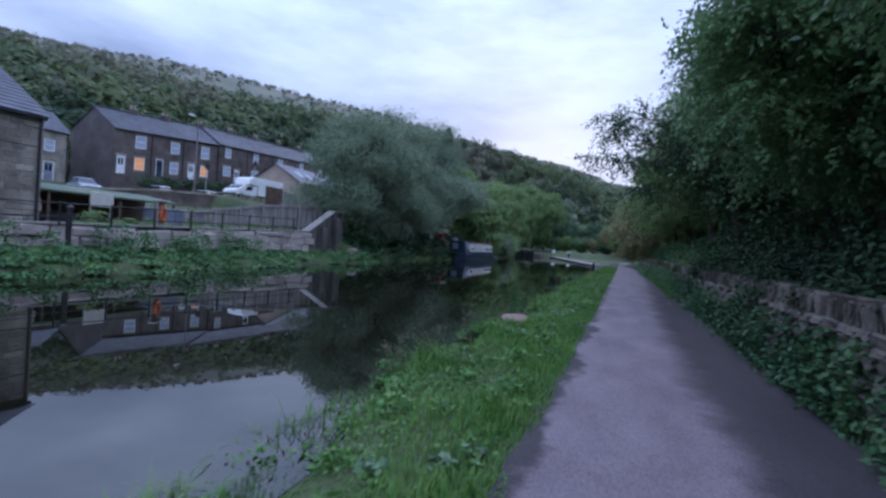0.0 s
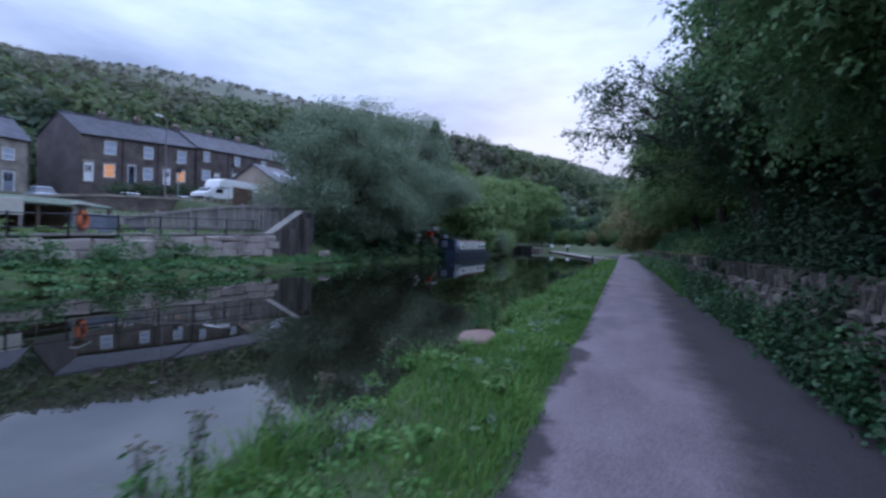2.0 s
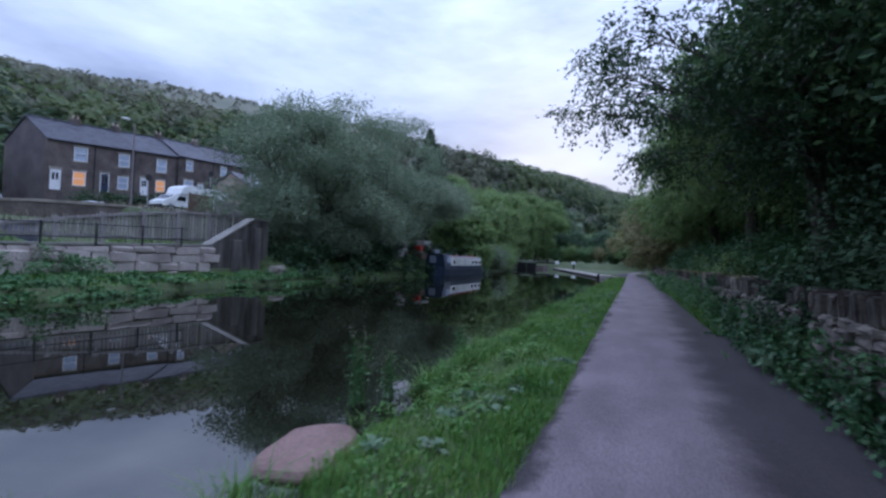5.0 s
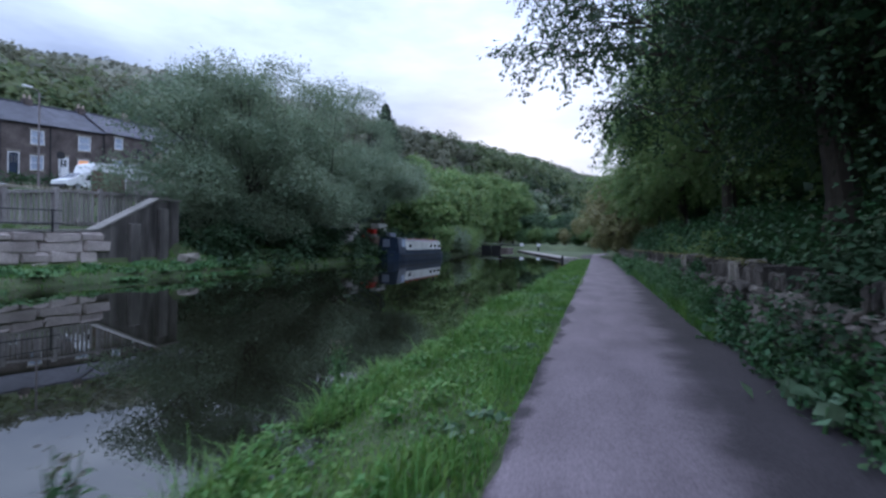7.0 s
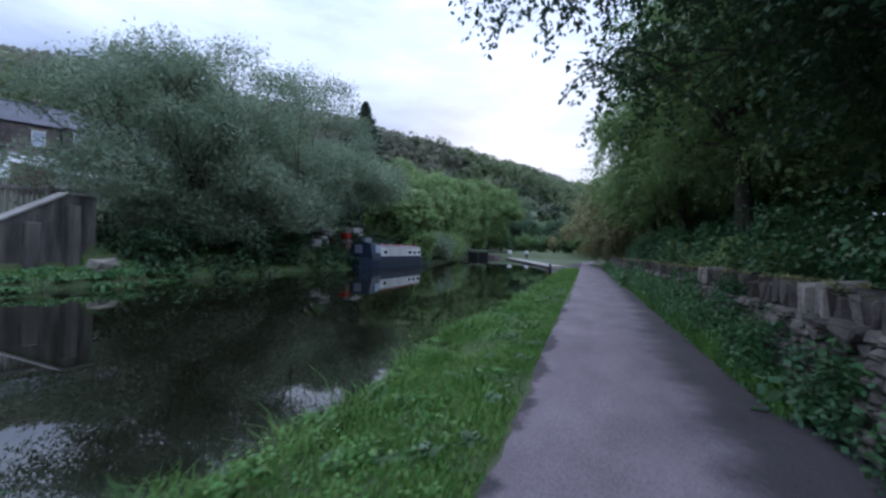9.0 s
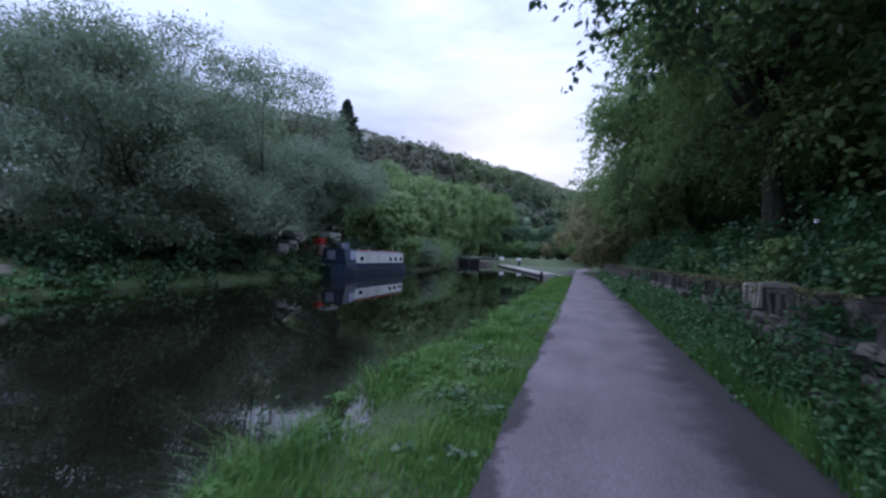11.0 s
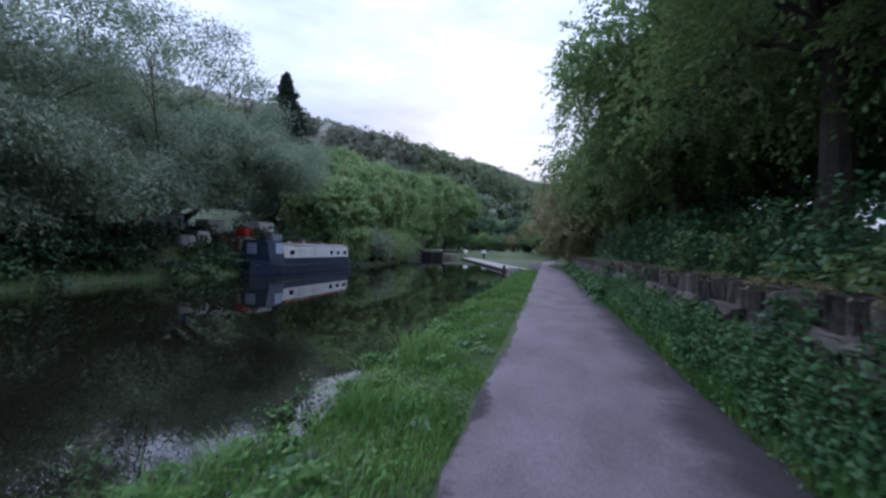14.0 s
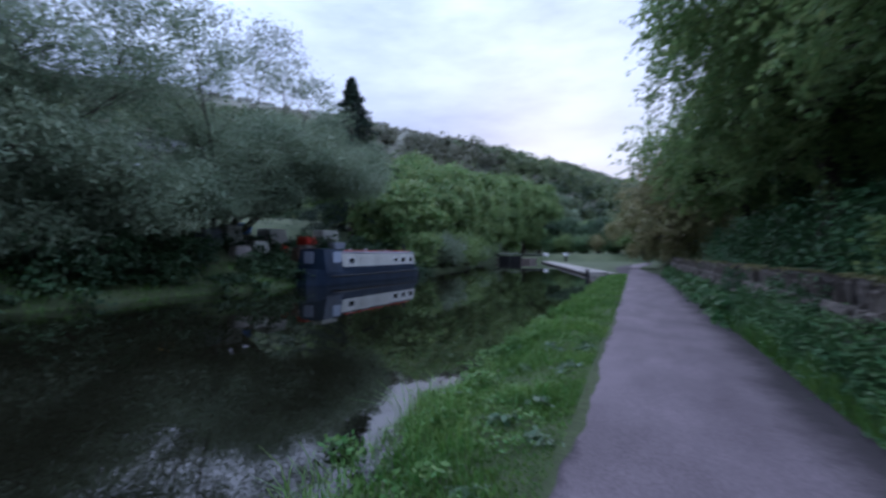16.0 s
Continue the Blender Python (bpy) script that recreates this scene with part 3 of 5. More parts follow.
# two spreading willows over the far bank
def dome_lobes(y0, y1, n, seed):
    """Lobes under one broad dome over the bank, for the part of it from y0 to y1."""
    g = np.random.default_rng(seed)
    out = []
    while len(out) < n:
        d = g.normal(size=3)
        d /= np.linalg.norm(d)
        d[2] = d[2] * 0.62 + 0.38
        s = g.uniform(1.0, 1.7)
        r = g.uniform(0.5, 0.98)
        q = (-19.2 + d[0] * r * (5.6 - s * 0.6), 41.5 + d[1] * r * (17.6 - s), 1.4 + max(d[2], 0.0) * r * (12.6 - s * 0.8))
        floor_z = 1.4 + 1.8 * float(smooth(34, 40, q[1])) + 2.2 * float(smooth(42, 46, q[1]))
        q = (q[0] - (0.8 if q[2] < 4 else 0), q[1], max(q[2], floor_z + s * 0.6))
        if y0 <= q[1] < y1:
            out.append((*q, s, s * 1.15, s * 0.85))
    return out


make_tree("willow_tree", (-20.6, 31.5, gz(-20.6, 31.5)), dome_lobes(23.5, 37.5, 90, 3), 9500, 21, 0.3, 0.2, M_WILLOW,
          "spreading grey-green willow with many leaning stems on the bank", 0.4, 6, 0.3, 0.35, 700, "willows on the far bank", thin=(6.2, 10.0), style="facing", fill=0.12, loose=0.8)
make_tree("willow_tree", (-21.0, 43.0, gz(-21.0, 43.0)), dome_lobes(37.5, 59.5, 130, 5), 13500, 20, 0.3, 0.2, M_WILLOW,
          "spreading grey-green willow with many leaning stems on the bank", 0.4, 6, 0.3, 0.35, 800, "willows on the far bank", thin=(6.2, 10.0), style="facing", fill=0.12, loose=0.8)
# trees over the towpath wall
RIGHT = [
    ((4.6, 4.0), lobe_ball(5.0, 4.0, 4.6, 3.0, 4.0, 4.2, 24, 1.2, 10, -0.5), 1900, M_MID, 0.095),
    ((4.6, 11.0), lobe_ball(4.6, 11.0, 4.8, 3.6, 4.6, 4.4, 30, 1.3, 12, -0.5), 3300, M_MID, 0.095),
    ((4.2, 21.0), lobe_ball(4.0, 20.5, 5.4, 3.8, 4.8, 4.8, 30, 1.4, 13, -0.5) + [(0.6, 20.5, 5.2, 1.5, 1.4, 0.7), (-0.6, 20.8, 5.4, 1.1, 1.1, 0.4), (-0.3, 21.8, 6.8, 1.2, 1.2, 0.5), (-1.4, 21.2, 5.7, 0.7, 0.8, 0.2), (0.4, 19.4, 6.9, 1.3, 1.2, 0.6), (-0.9, 22.2, 7.6, 0.9, 0.9, 0.3), (0.9, 21.5, 4.2, 1.0, 1.4, 0.6)], 3200, M_SHADE, 0.095),
    ((4.6, 31.0), lobe_ball(4.3, 30.5, 6.4, 4.0, 5.2, 5.8, 36, 1.5, 14, -0.55), 3200, M_FRESH, 0.11),
    ((4.6, 40.0), lobe_ball(4.2, 40.0, 6.4, 4.2, 5.2, 6.0, 34, 1.6, 15, -0.55), 2800, M_FRESH, 0.13),
    ((4.6, 50.0), lobe_ball(4.4, 50.0, 5.8, 4.2, 5.6, 5.4, 30, 1.6, 16, -0.5), 1700, M_FRESH, 0.2),
    ((3.8, 62.0), lobe_ball(3.2, 62.0, 4.8, 3.4, 6.4, 4.8, 34, 1.6, 17, -0.95), 1800, M_OLIVE, 0.22),
    ((3.4, 76.0), lobe_ball(2.6, 76.0, 4.9, 3.6, 7.0, 5.0, 32, 1.8, 18, -0.95), 1500, M_OLIVE, 0.26),
    ((5.0, 93.0), lobe_ball(5.4, 93.0, 5.0, 4.2, 8.0, 5.2, 30, 2.2, 19, -0.95), 1300, M_OLIVE, 0.3),
]
LABEL = {M_MID: "dense tree leaning over the towpath wall, its leaves coloured as lit", M_SHADE: "dense tree leaning over the towpath wall, shade in its dark green", M_FRESH: "leafy fresh green tree behind the towpath wall", M_OLIVE: "olive and yellowing tree overhanging the towpath bend"}
for (x, y), lobes, clumps, mat, leaf in RIGHT:
    make_tree("tree", (x, y, gz(x, y)), lobes, int(clumps * (1.5 if y < 45 else 1.1)), 22 if y < 45 else 15, 0.3, leaf * 1.12, mat, LABEL[mat], 0.26, 1, 0.55, 0.45, 320, "trees along the towpath wall", style="spray")
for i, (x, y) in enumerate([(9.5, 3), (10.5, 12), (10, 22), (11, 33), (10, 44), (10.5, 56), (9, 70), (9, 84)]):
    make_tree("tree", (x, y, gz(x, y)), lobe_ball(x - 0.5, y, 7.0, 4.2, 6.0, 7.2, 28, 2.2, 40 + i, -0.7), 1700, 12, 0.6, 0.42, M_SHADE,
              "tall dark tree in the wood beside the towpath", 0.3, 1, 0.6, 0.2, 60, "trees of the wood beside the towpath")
# extra trees added to block sky light and darken the canopy
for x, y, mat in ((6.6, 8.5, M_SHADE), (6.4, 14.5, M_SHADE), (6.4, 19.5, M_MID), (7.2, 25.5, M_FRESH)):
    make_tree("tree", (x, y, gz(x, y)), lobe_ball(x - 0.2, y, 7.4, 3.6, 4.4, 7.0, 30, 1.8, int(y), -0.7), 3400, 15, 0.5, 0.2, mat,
              "tall tree added beside the towpath to block the sky", 0.3, 1, 0.6, 0.2, 80, "trees of the wood beside the towpath")
# trees beyond the boat, in a row down to the lock and past it
ROW = [(-20.8, 61.0, 3.0, 7.5, M_FRESH), (-22.0, 68.5, 3.6, 10.8, M_FRESH), (-22.8, 76.0, 3.8, 12.6, M_FRESH), (-23.6, 84.0, 4.0, 14.4, M_FRESH), (-24.6, 92.5, 4.2, 15.8, M_FRESH), (-25.6, 101.5, 4.3, 17.2, M_FRESH),
       (-26.2, 111.0, 4.4, 18.6, M_FRESH), (-25.8, 121.0, 4.6, 20.2, M_FRESH), (-24.6, 132.0, 4.8, 21.2, M_FRESH), (-23.2, 144.0, 5.0, 21.4, M_FRESH), (-21.6, 157.0, 5.0, 20.4, M_WILLOW), (-19.0, 169.0, 5.0, 18.2, M_WILLOW),
       (-29.0, 66.0, 4.2, 12.0, M_FRESH), (-31.0, 79.0, 4.6, 14.0, M_FRESH), (-34.0, 92.0, 5.0, 18.0, M_FRESH), (-38.0, 107.0, 5.0, 20.0, M_FRESH)]
for i, (x, y, r, top, mat) in enumerate(ROW):
    g0 = gz(x, y)
    h = top - g0
    make_tree("tree", (x, y, g0), lobe_ball(x + 1.2, y, g0 + h * 0.38, r, r * 1.05, h * 0.6, 40, 1.4, 60 + i, -0.72), 1800, 11, 0.42, 0.46, mat,
              "rounded leafy tree on the canal's far bank", 0.3, 1, 0.6, 0.2, 60, "trees on the far bank", style="facing", fill=0.15)
for i, (x, y, r, h, mat) in enumerate([(-16, 140, 5, 8.5, M_SHADE), (-8, 134, 5, 8, M_SHADE), (0, 128, 5, 8, M_OLIVE), (-12, 150, 4, 8, M_FRESH), (-5, 146, 4, 8, M_FRESH), (-1, 123, 3.6, 7, M_OLIVE), (6, 116, 3.6, 8, M_OLIVE)]):
    g0 = gz(x, y)
    make_tree("tree", (x, y, g0), lobe_ball(x, y, g0 + h * 0.5, r, r, h * 0.52, 26, 1.9, 90 + i, -0.6), 900, 12, 0.5, 0.46, mat,
              "low leafy tree beyond the lock", 0.3, 1, 0.6, 0.2, 60, "trees beyond the lock", style="facing", fill=0.2)
# the dark spruce behind the boat
sx, sy = -24.2, 60.8
spruce = thing("spruce_tree", (sx, sy, gz(sx, sy)), 0, "tall dark spruce standing above the other trees", "tree")
sh = 17.6 - gz(sx, sy)
part("trunk", tube([(0, 0, -0.2), (0, 0, sh * 0.5), (0, 0, sh)], [0.28, 0.17, 0.02]), M_BARK, spruce)
pts = []
for i in range(300):
    h = sh * (0.12 + 0.88 * (i / 300) ** 0.9)
    reach = 0.12 + (sh - h) * 0.58 * RNG.uniform(0.45, 1.15)
    a = RNG.uniform(0, 2 * math.pi)
    q = RNG.uniform(0.05, 1, 90) ** 0.7
    pts.append(np.stack([np.cos(a) * reach * q, np.sin(a) * reach * q, h - 0.32 * reach * q + 0.1 * (q > 0.9)], axis=-1) + RNG.normal(size=(90, 3)) * 0.09)
v, f = leaves(np.concatenate(pts), 0.3, 0.25, 0.5)
part("crown", mesh_of("crown", v, f, M_SPRUCE), M_SPRUCE, spruce)

# ---------- woods on the hillside ----------


def woods(name, centres, radius, per, leaf, mat, label):
    """Many far crowns as leaf clumps in one mesh."""
    n = len(centres)
    d = RNG.normal(size=(n, per, 3))
    d /= np.linalg.norm(d, axis=2, keepdims=True)
    d[:, :, 2] = np.abs(d[:, :, 2]) * 1.25 - 0.35
    lump = 1 + 0.22 * np.sin(d[:, :, :1] * 5 + centres[:, None, :1]) + 0.18 * np.cos(d[:, :, 1:2] * 6 + centres[:, None, 1:2])
    at = centres[:, None, :] + d * lump * (radius[:, None, None] * RNG.uniform(0.75, 1.08, size=(n, per, 1)))
    v, f = leaves_facing(at.reshape(-1, 3), d.reshape(-1, 3) + np.array([0, 0, 0.15]), leaf, 0.2)
    ob = new(name, mesh_of(name, v, f, mat))
    return tagged(ob, label, "woodland", kind="stuff")


def scatter(n, x0, x1, y0, y1, lo, hi, rmin, rmax):
    """Crown centres over the hillside where its height is between lo and hi."""
    x, y = RNG.uniform(x0, x1, n), RNG.uniform(y0, y1, n)
    z = land(x, y)
    ok = (z > lo) & (z < hi) & ~((x > -66) & (y < 80) & (x < 0)) & ~((x > -45) & (y < 125))
    r = RNG.uniform(rmin, rmax, n)[ok]
    return np.stack([x[ok], y[ok], z[ok] + r * 0.5], axis=-1), r


c, r = scatter(8200, -215, 60, -40, 440, 4.0, 48, 2.6, 5.2)
patch = np.sin(c[:, 0] * 0.045 + 2 * np.sin(c[:, 1] * 0.021)) + np.sin(c[:, 1] * 0.05 + c[:, 0] * 0.02) + RNG.normal(size=len(c)) * 0.55 - 1.0 * (1 - smooth(60, 130, c[:, 1]))
patch = np.where(c[:, 1] > 130, np.maximum(patch, -0.45 + 0.3 * RNG.normal(size=len(c))), patch)
for pick, mat, label in ((patch < -0.5, M_DARKWOOD, "dark green woodland on the valley side"), ((patch >= -0.5) & (patch < 0.75), M_WOODS, "fresh green woodland on the valley side"), (patch >= 0.75, M_BAREWOOD, "brownish woodland in bud on the valley side")):
    woods("woodland", c[pick], r[pick], 120, 1.4, mat, label)
c, r = scatter(9000, -480, 200, -120, 800, 46, 200, 0.8, 2.0)
woods("scrub", c, r, 22, 1.1, M_MOOR, "brownish scrub and low trees on the hilltop, distance haze in their colour")

# ---------- houses ----------
SH = 0.085  # the street climbs along the terrace


def window(parent, x, y0, y1, z0, z1, pane, shear=SH, lower=None):
    """A sash window set in a wall that faces the canal."""
    w = part("window", box(x - 0.02, x + 0.05, y0 - 0.12, y1 + 0.12, z0 - 0.16, z0 - 0.02, 0.01, shear=shear), M_STONE, parent)
    bm = bmesh.new()
    for q in ((y0, y0 + 0.08, z0, z1), (y1 - 0.08, y1, z0, z1), (y0 + 0.08, y1 - 0.08, z0, z0 + 0.08), (y0 + 0.08, y1 - 0.08, z1 - 0.08, z1), (y0 + 0.08, y1 - 0.08, (z0 + z1) / 2 - 0.03, (z0 + z1) / 2 + 0.03)):
        box(x - 0.05, x + 0.03, *q, 0.0, bm, shear)
    part("window_frame", bm, M_WHITE, w)
    part("pane", box(x - 0.1, x - 0.06, y0 + 0.06, y1 - 0.06, z0 + 0.06, z1 - 0.06, shear=shear), pane, w)
    part("lintel", box(x - 0.02, x + 0.03, y0 - 0.15, y1 + 0.15, z1 + 0.02, z1 + 0.22, 0.01, shear=shear), M_STONE, w)
    return w


def door(parent, x, y0, y1, z0, z1, mat, shear=SH):
    d = part("door", box(x - 0.1, x - 0.03, y0 + 0.08, y1 - 0.08, z0, z1 - 0.08, shear=shear), mat, parent)
    bm = bmesh.new()
    for q in ((y0, y0 + 0.08, z0, z1), (y1 - 0.08, y1, z0, z1), (y0 + 0.08, y1 - 0.08, z1 - 0.08, z1)):
        box(x - 0.05, x + 0.03, *q, 0.0, bm, shear)
    part("door_frame", bm, M_WHITE, d)
    bm = bmesh.new()
    h = z1 - z0
    for q in ((y0 + 0.2, (y0 + y1) / 2 - 0.05, z0 + h * 0.5, z0 + h * 0.85), ((y0 + y1) / 2 + 0.05, y1 - 0.2, z0 + h * 0.5, z0 + h * 0.85)):
        box(x - 0.04, x - 0.02, *q, 0.0, bm, shear)
    part("door_pane", bm, M_DARKPANE, d)
    part("lintel", box(x - 0.02, x + 0.03, y0 - 0.12, y1 + 0.12, z1 + 0.03, z1 + 0.25, 0.01, shear=shear), M_STONE, d)
    return d


def wall_with_holes(x0, x1, y0, y1, z0, z1, holes, shear=0.0):
    """A wall facing x, cut into blocks round its openings (y0, y1, z0, z1)."""
    bm = bmesh.new()
    ycuts = sorted({y0, y1, *[h[0] for h in holes], *[h[1] for h in holes]})
    for a, c in zip(ycuts, ycuts[1:]):
        spans = sorted((h[2], h[3]) for h in holes if h[0] < (a + c) / 2 < h[1])
        z = z0
        for lo, hi in spans:
            box(x0, x1, a, c, z, lo, 0, bm, shear)
            z = hi
        box(x0, x1, a, c, z, z1, 0, bm, shear)
    return bm


def house(x, y0, y1, base, eave, depth, rise, windows, doors, front, gable, label, group, shear=SH, chimneys=(), back=True):
    """A two-storey stone house whose front faces +x at x; heights are given at y0's level and follow the street's climb."""
    h = thing("house", (x, y0, base), 0, label, "house", group)
    lift = lambda q: (q[0] - y0, q[1] - y0, q[2] - base - shear * (q[0] - y0), q[3] - base - shear * (q[0] - y0))
    wins = [(lift(q[:4]), q[4]) for q in windows]
    drs = [(lift(q[:4]), q[4]) for q in doors]
    W, H = y1 - y0, eave - base
    holes = [q for q, _ in wins] + [q for q, _ in drs]
    part("front_wall", wall_with_holes(-0.35, 0, 0, W, -2.0, H, holes, shear), front, h)
    part("back_wall", box(-depth, -depth + 0.35, 0, W, -2.0, H, shear=shear), front, h)
    for a, c in ((0.003, 0.35), (W - 0.35, W - 0.003)):
        bm = prism([(-depth + 0.003, -2.0), (-0.003, -2.0), (-0.003, H), (-depth / 2, H + rise), (-depth + 0.003, H)], "y", a, c)
        for v in bm.verts:
            v.co.z += shear * v.co.y
        part("gable_wall", bm, gable, h)
    part("inner_floor", box(-depth + 0.36, -0.36, 0.36, W - 0.36, 2.9, 3.0), M_BROWN, h)
    for q, pane in wins:
        window(h, 0, *q, pane, shear)
    for q, mat in drs:
        door(h, 0, *q, mat, shear)
    roof = part("roof", bmesh.new(), M_SLATE, h)
    rows = 14
    for side in (1, -1):
        bm = bmesh.new()
        for i in range(rows):
            a, c = i / rows, (i + 1.25) / rows
            px = lambda t: -depth / 2 + side * (depth / 2 + 0.25) * (1 - t)
            pz = lambda t: H + rise * t * 1.0 - 0.12 * (1 - t)
            bm2 = prism([(px(a), pz(a) + 0.05), (px(a), pz(a) + 0.085), (px(c), pz(c) + 0.05), (px(c), pz(c) + 0.015)], "y", -0.12, W + 0.12)
            for v in bm2.verts:
                v.co.z += shear * v.co.y
            me = bpy.data.meshes.new("tmp")
            bm2.to_mesh(me)
            bm2.free()
            bm.from_mesh(me)
            bpy.data.meshes.remove(me)
        tagged(part("slating", bm, M_SLATE, roof), kind="stuff")
    bm = box(-depth / 2 - 0.14, -depth / 2 + 0.14, -0.12, W + 0.12, H + rise + 0.02, H + rise + 0.16, 0.03, shear=shear)
    part("ridge", bm, M_SLATE, roof)
    part("gutter", tube([(0.16, 0, H - 0.12), (0.16, W, H - 0.12 + shear * W)], [0.07, 0.07], 6), M_BLACK, h)
    part("drainpipe", tube([(0.06, W - 0.12, -1.5), (0.06, W - 0.12, H - 0.1 + shear * W)], [0.05, 0.05], 6), M_BLACK, h)
    for cy in chimneys:
        q = cy - y0
        ch = part("chimney", box(-depth / 2 - 0.35, -depth / 2 + 0.35, q - 0.4, q + 0.4, H + rise - 0.5 + shear * q, H + rise + 0.55 + shear * q, 0.02), front, h)
        for k in (-0.25, 0.25):
            part("chimney_pot", tube([(-depth / 2, q + k, H + rise + 0.55 + shear * q), (-depth / 2, q + k, H + rise + 1.0 + shear * q)], [0.13, 0.1], 8), M_BUFF, ch)
    return h


TX = -54.3
G = "stone terrace above the canal"
house(TX, 34.75, 39.3, 6.6, 11.85, 7.6, 2.5, [(37.19, 38.49, 10.06, 11.5, M_PANE), (37.16, 38.4, 7.45, 8.95, M_LIT)], [(35.13, 36.1, 6.75, 8.8, M_WHITE)], M_SOOT, M_RENDER, "end terrace house of sooty stone with a lit window", G, chimneys=(39.2,))
house(TX, 39.32, 43.6, 7.0, 12.24, 7.6, 2.5, [(41.72, 42.93, 10.34, 11.75, M_PANE), (41.7, 42.9, 7.74, 9.2, M_PANE)], [(39.83, 40.8, 7.15, 9.25, M_NAVY)], M_SOOT, M_SOOT, "terrace house of sooty stone with a navy door", G, chimneys=(43.5,))
house(TX, 43.62, 49.0, 7.35, 12.6, 7.6, 2.5, [(46.22, 47.5, 10.56, 12.1, M_PANE), (46.18, 47.4, 8.1, 9.55, M_LIT)], [(44.29, 45.27, 7.45, 9.5, M_WHITE)], M_SOOT, M_SOOT, "terrace house of sooty stone with a white door and lit window", G, chimneys=(48.9,))
for i in range(5):
    y0 = 49.05 + i * 5.4
    zb = 7.9 + 0.085 * 0.55 * (y0 - 49)
    house(TX + 0.1, y0, y0 + 5.38, zb, zb + 5.3, 7.6, 2.5, [(y0 + 1.1, y0 + 2.1, zb + 3.6, zb + 4.9, M_PANE), (y0 + 0.85, y0 + 2.2, zb + 0.95, zb + 2.3, M_PANE)],
          [(y0 + 2.9, y0 + 3.8, zb + 0.1, zb + 2.1, M_WHITE)], M_SOOT, M_SOOT, "terrace house of dark stone further up the street", G, shear=0.045, chimneys=(y0 + 5.2,))
G = "older houses by the canal road"
for y0, y1 in ((20.6, 25.7), (25.75, 30.9)):
    house(-55.5, y0, y1, 4.9, 10.2, 6.6, 2.4, [(y0 + 0.9, y0 + 2.05, 8.0, 9.3, M_PANE), (y0 + 2.95, y0 + 3.9, 8.0, 9.2, M_PANE), (y0 + 0.8, y0 + 2.1, 5.6, 6.95, M_PANE)], [(y0 + 2.95, y0 + 3.95, 5.0, 6.95, M_BLUEGREY)], M_STONE, M_STONE, "buff stone house with pale windows and a grey door", G, shear=0.0, chimneys=(y0 + 0.4,))
# the stone building by the water
b1 = house(-19.3, -2.0, 9.95, 1.15, 4.95, 7.5, 2.3, [], [], M_STONE, M_STONE, "stone canalside building with slate roof and black drainpipe", "", shear=0.0)
# the long low barn with rooflights
barn = thing("barn", (-39.5, 44.0, 5.2), 0, "long low barn with a buff gable and rooflights", "barn")
part("gable_wall", prism([(-3.7, -1), (3.7, -1), (3.7, 2.2), (0, 4.3), (-3.7, 2.2)], "y", 0, 0.3), M_BUFF, barn)
part("side_wall", wall_with_holes(3.35, 3.65, 0.31, 16, -1, 2.15, [(1.2, 4.2, 0.2, 1.9), (5.2, 8.2, 0.2, 1.9)]), M_SOOT, barn)
part("back_wall", box(-3.65, -3.35, 0.31, 16, -1, 2.15), M_SOOT, barn)
part("boarding", box(3.38, 3.6, 5.3, 8.1, 0.25, 1.8), M_YELLOW, barn)
for s in (1, -1):
    rf = part("roof", prism([(s * 4.1, 1.95), (s * 4.1, 2.08), (0, 4.45), (0, 4.32)], "y", -0.2, 16.2), M_SLATE, barn)
    if s > 0:
        for k in (1.5, 3.2, 6.0, 7.6):
            part("rooflight", prism([(2.6, 2.97), (2.6, 3.03), (1.5, 3.67), (1.5, 3.61)], "y", k, k + 0.8), M_PANE, rf)

# ---------- the far bank: yard wall, fences, sheds ----------


def stone_mesh(name, lx, ly, lz, mat, bevel=0.03, rough=0.02, seed=0):
    """One uneven bevelled stone, standing on its base."""
    g = np.random.default_rng(seed)
    bm = box(-lx / 2, lx / 2, -ly / 2, ly / 2, 0, lz, min(bevel, lz * 0.25, ly * 0.25))
    for v in bm.verts:
        v.co += Vector(g.normal(size=3) * rough)
    me = bpy.data.meshes.new(name)
    bm.to_mesh(me)
    bm.free()
    me.materials.append(mat)
    return me


bank_wall = thing("yard_wall", (-18.0, 0, 0), 0, "old retaining wall of large pinkish stone blocks, stained dark", "wall")
bm = prism([(-8, 0.0), (23.3, 0.0), (23.3, 1.52), (8, 1.1), (-8, 0.9)], "x", -0.5, -0.14)
part("core", bm, M_STREAKED, bank_wall)
bm = prism([(-8, 0.92), (8, 1.12), (23.3, 1.54), (23.3, 1.62), (8, 1.2), (-8, 1.0)], "x", -0.55, 0.05)
part("coping", bm, M_CONCRETE, bank_wall)
# the raking wing wall with its coping at the yard's end
wing = thing("wing_wall", (-18.0, 23.32, 0), 0, "streaked concrete wing wall with a raking coping", "wall")
part("body", prism([(0, 0.0), (3.6, 0.0), (3.6, 3.0), (2.6, 3.0), (0, 1.55)], "x", -0.5, 0.0), M_STREAKED, wing)
part("coping", prism([(-0.1, 1.52), (2.6, 3.0), (3.7, 3.0), (3.7, 3.07), (2.58, 3.07), (-0.1, 1.6)], "x", -0.54, 0.05), M_CONCRETE, wing)
part("buttress", box(0.0, 0.25, 1.2, 1.6, 0, 1.9, 0.03), M_STREAKED, wing)
part("buttress", box(0.0, 0.25, 2.5, 2.9, 0, 2.6, 0.03), M_STREAKED, wing)

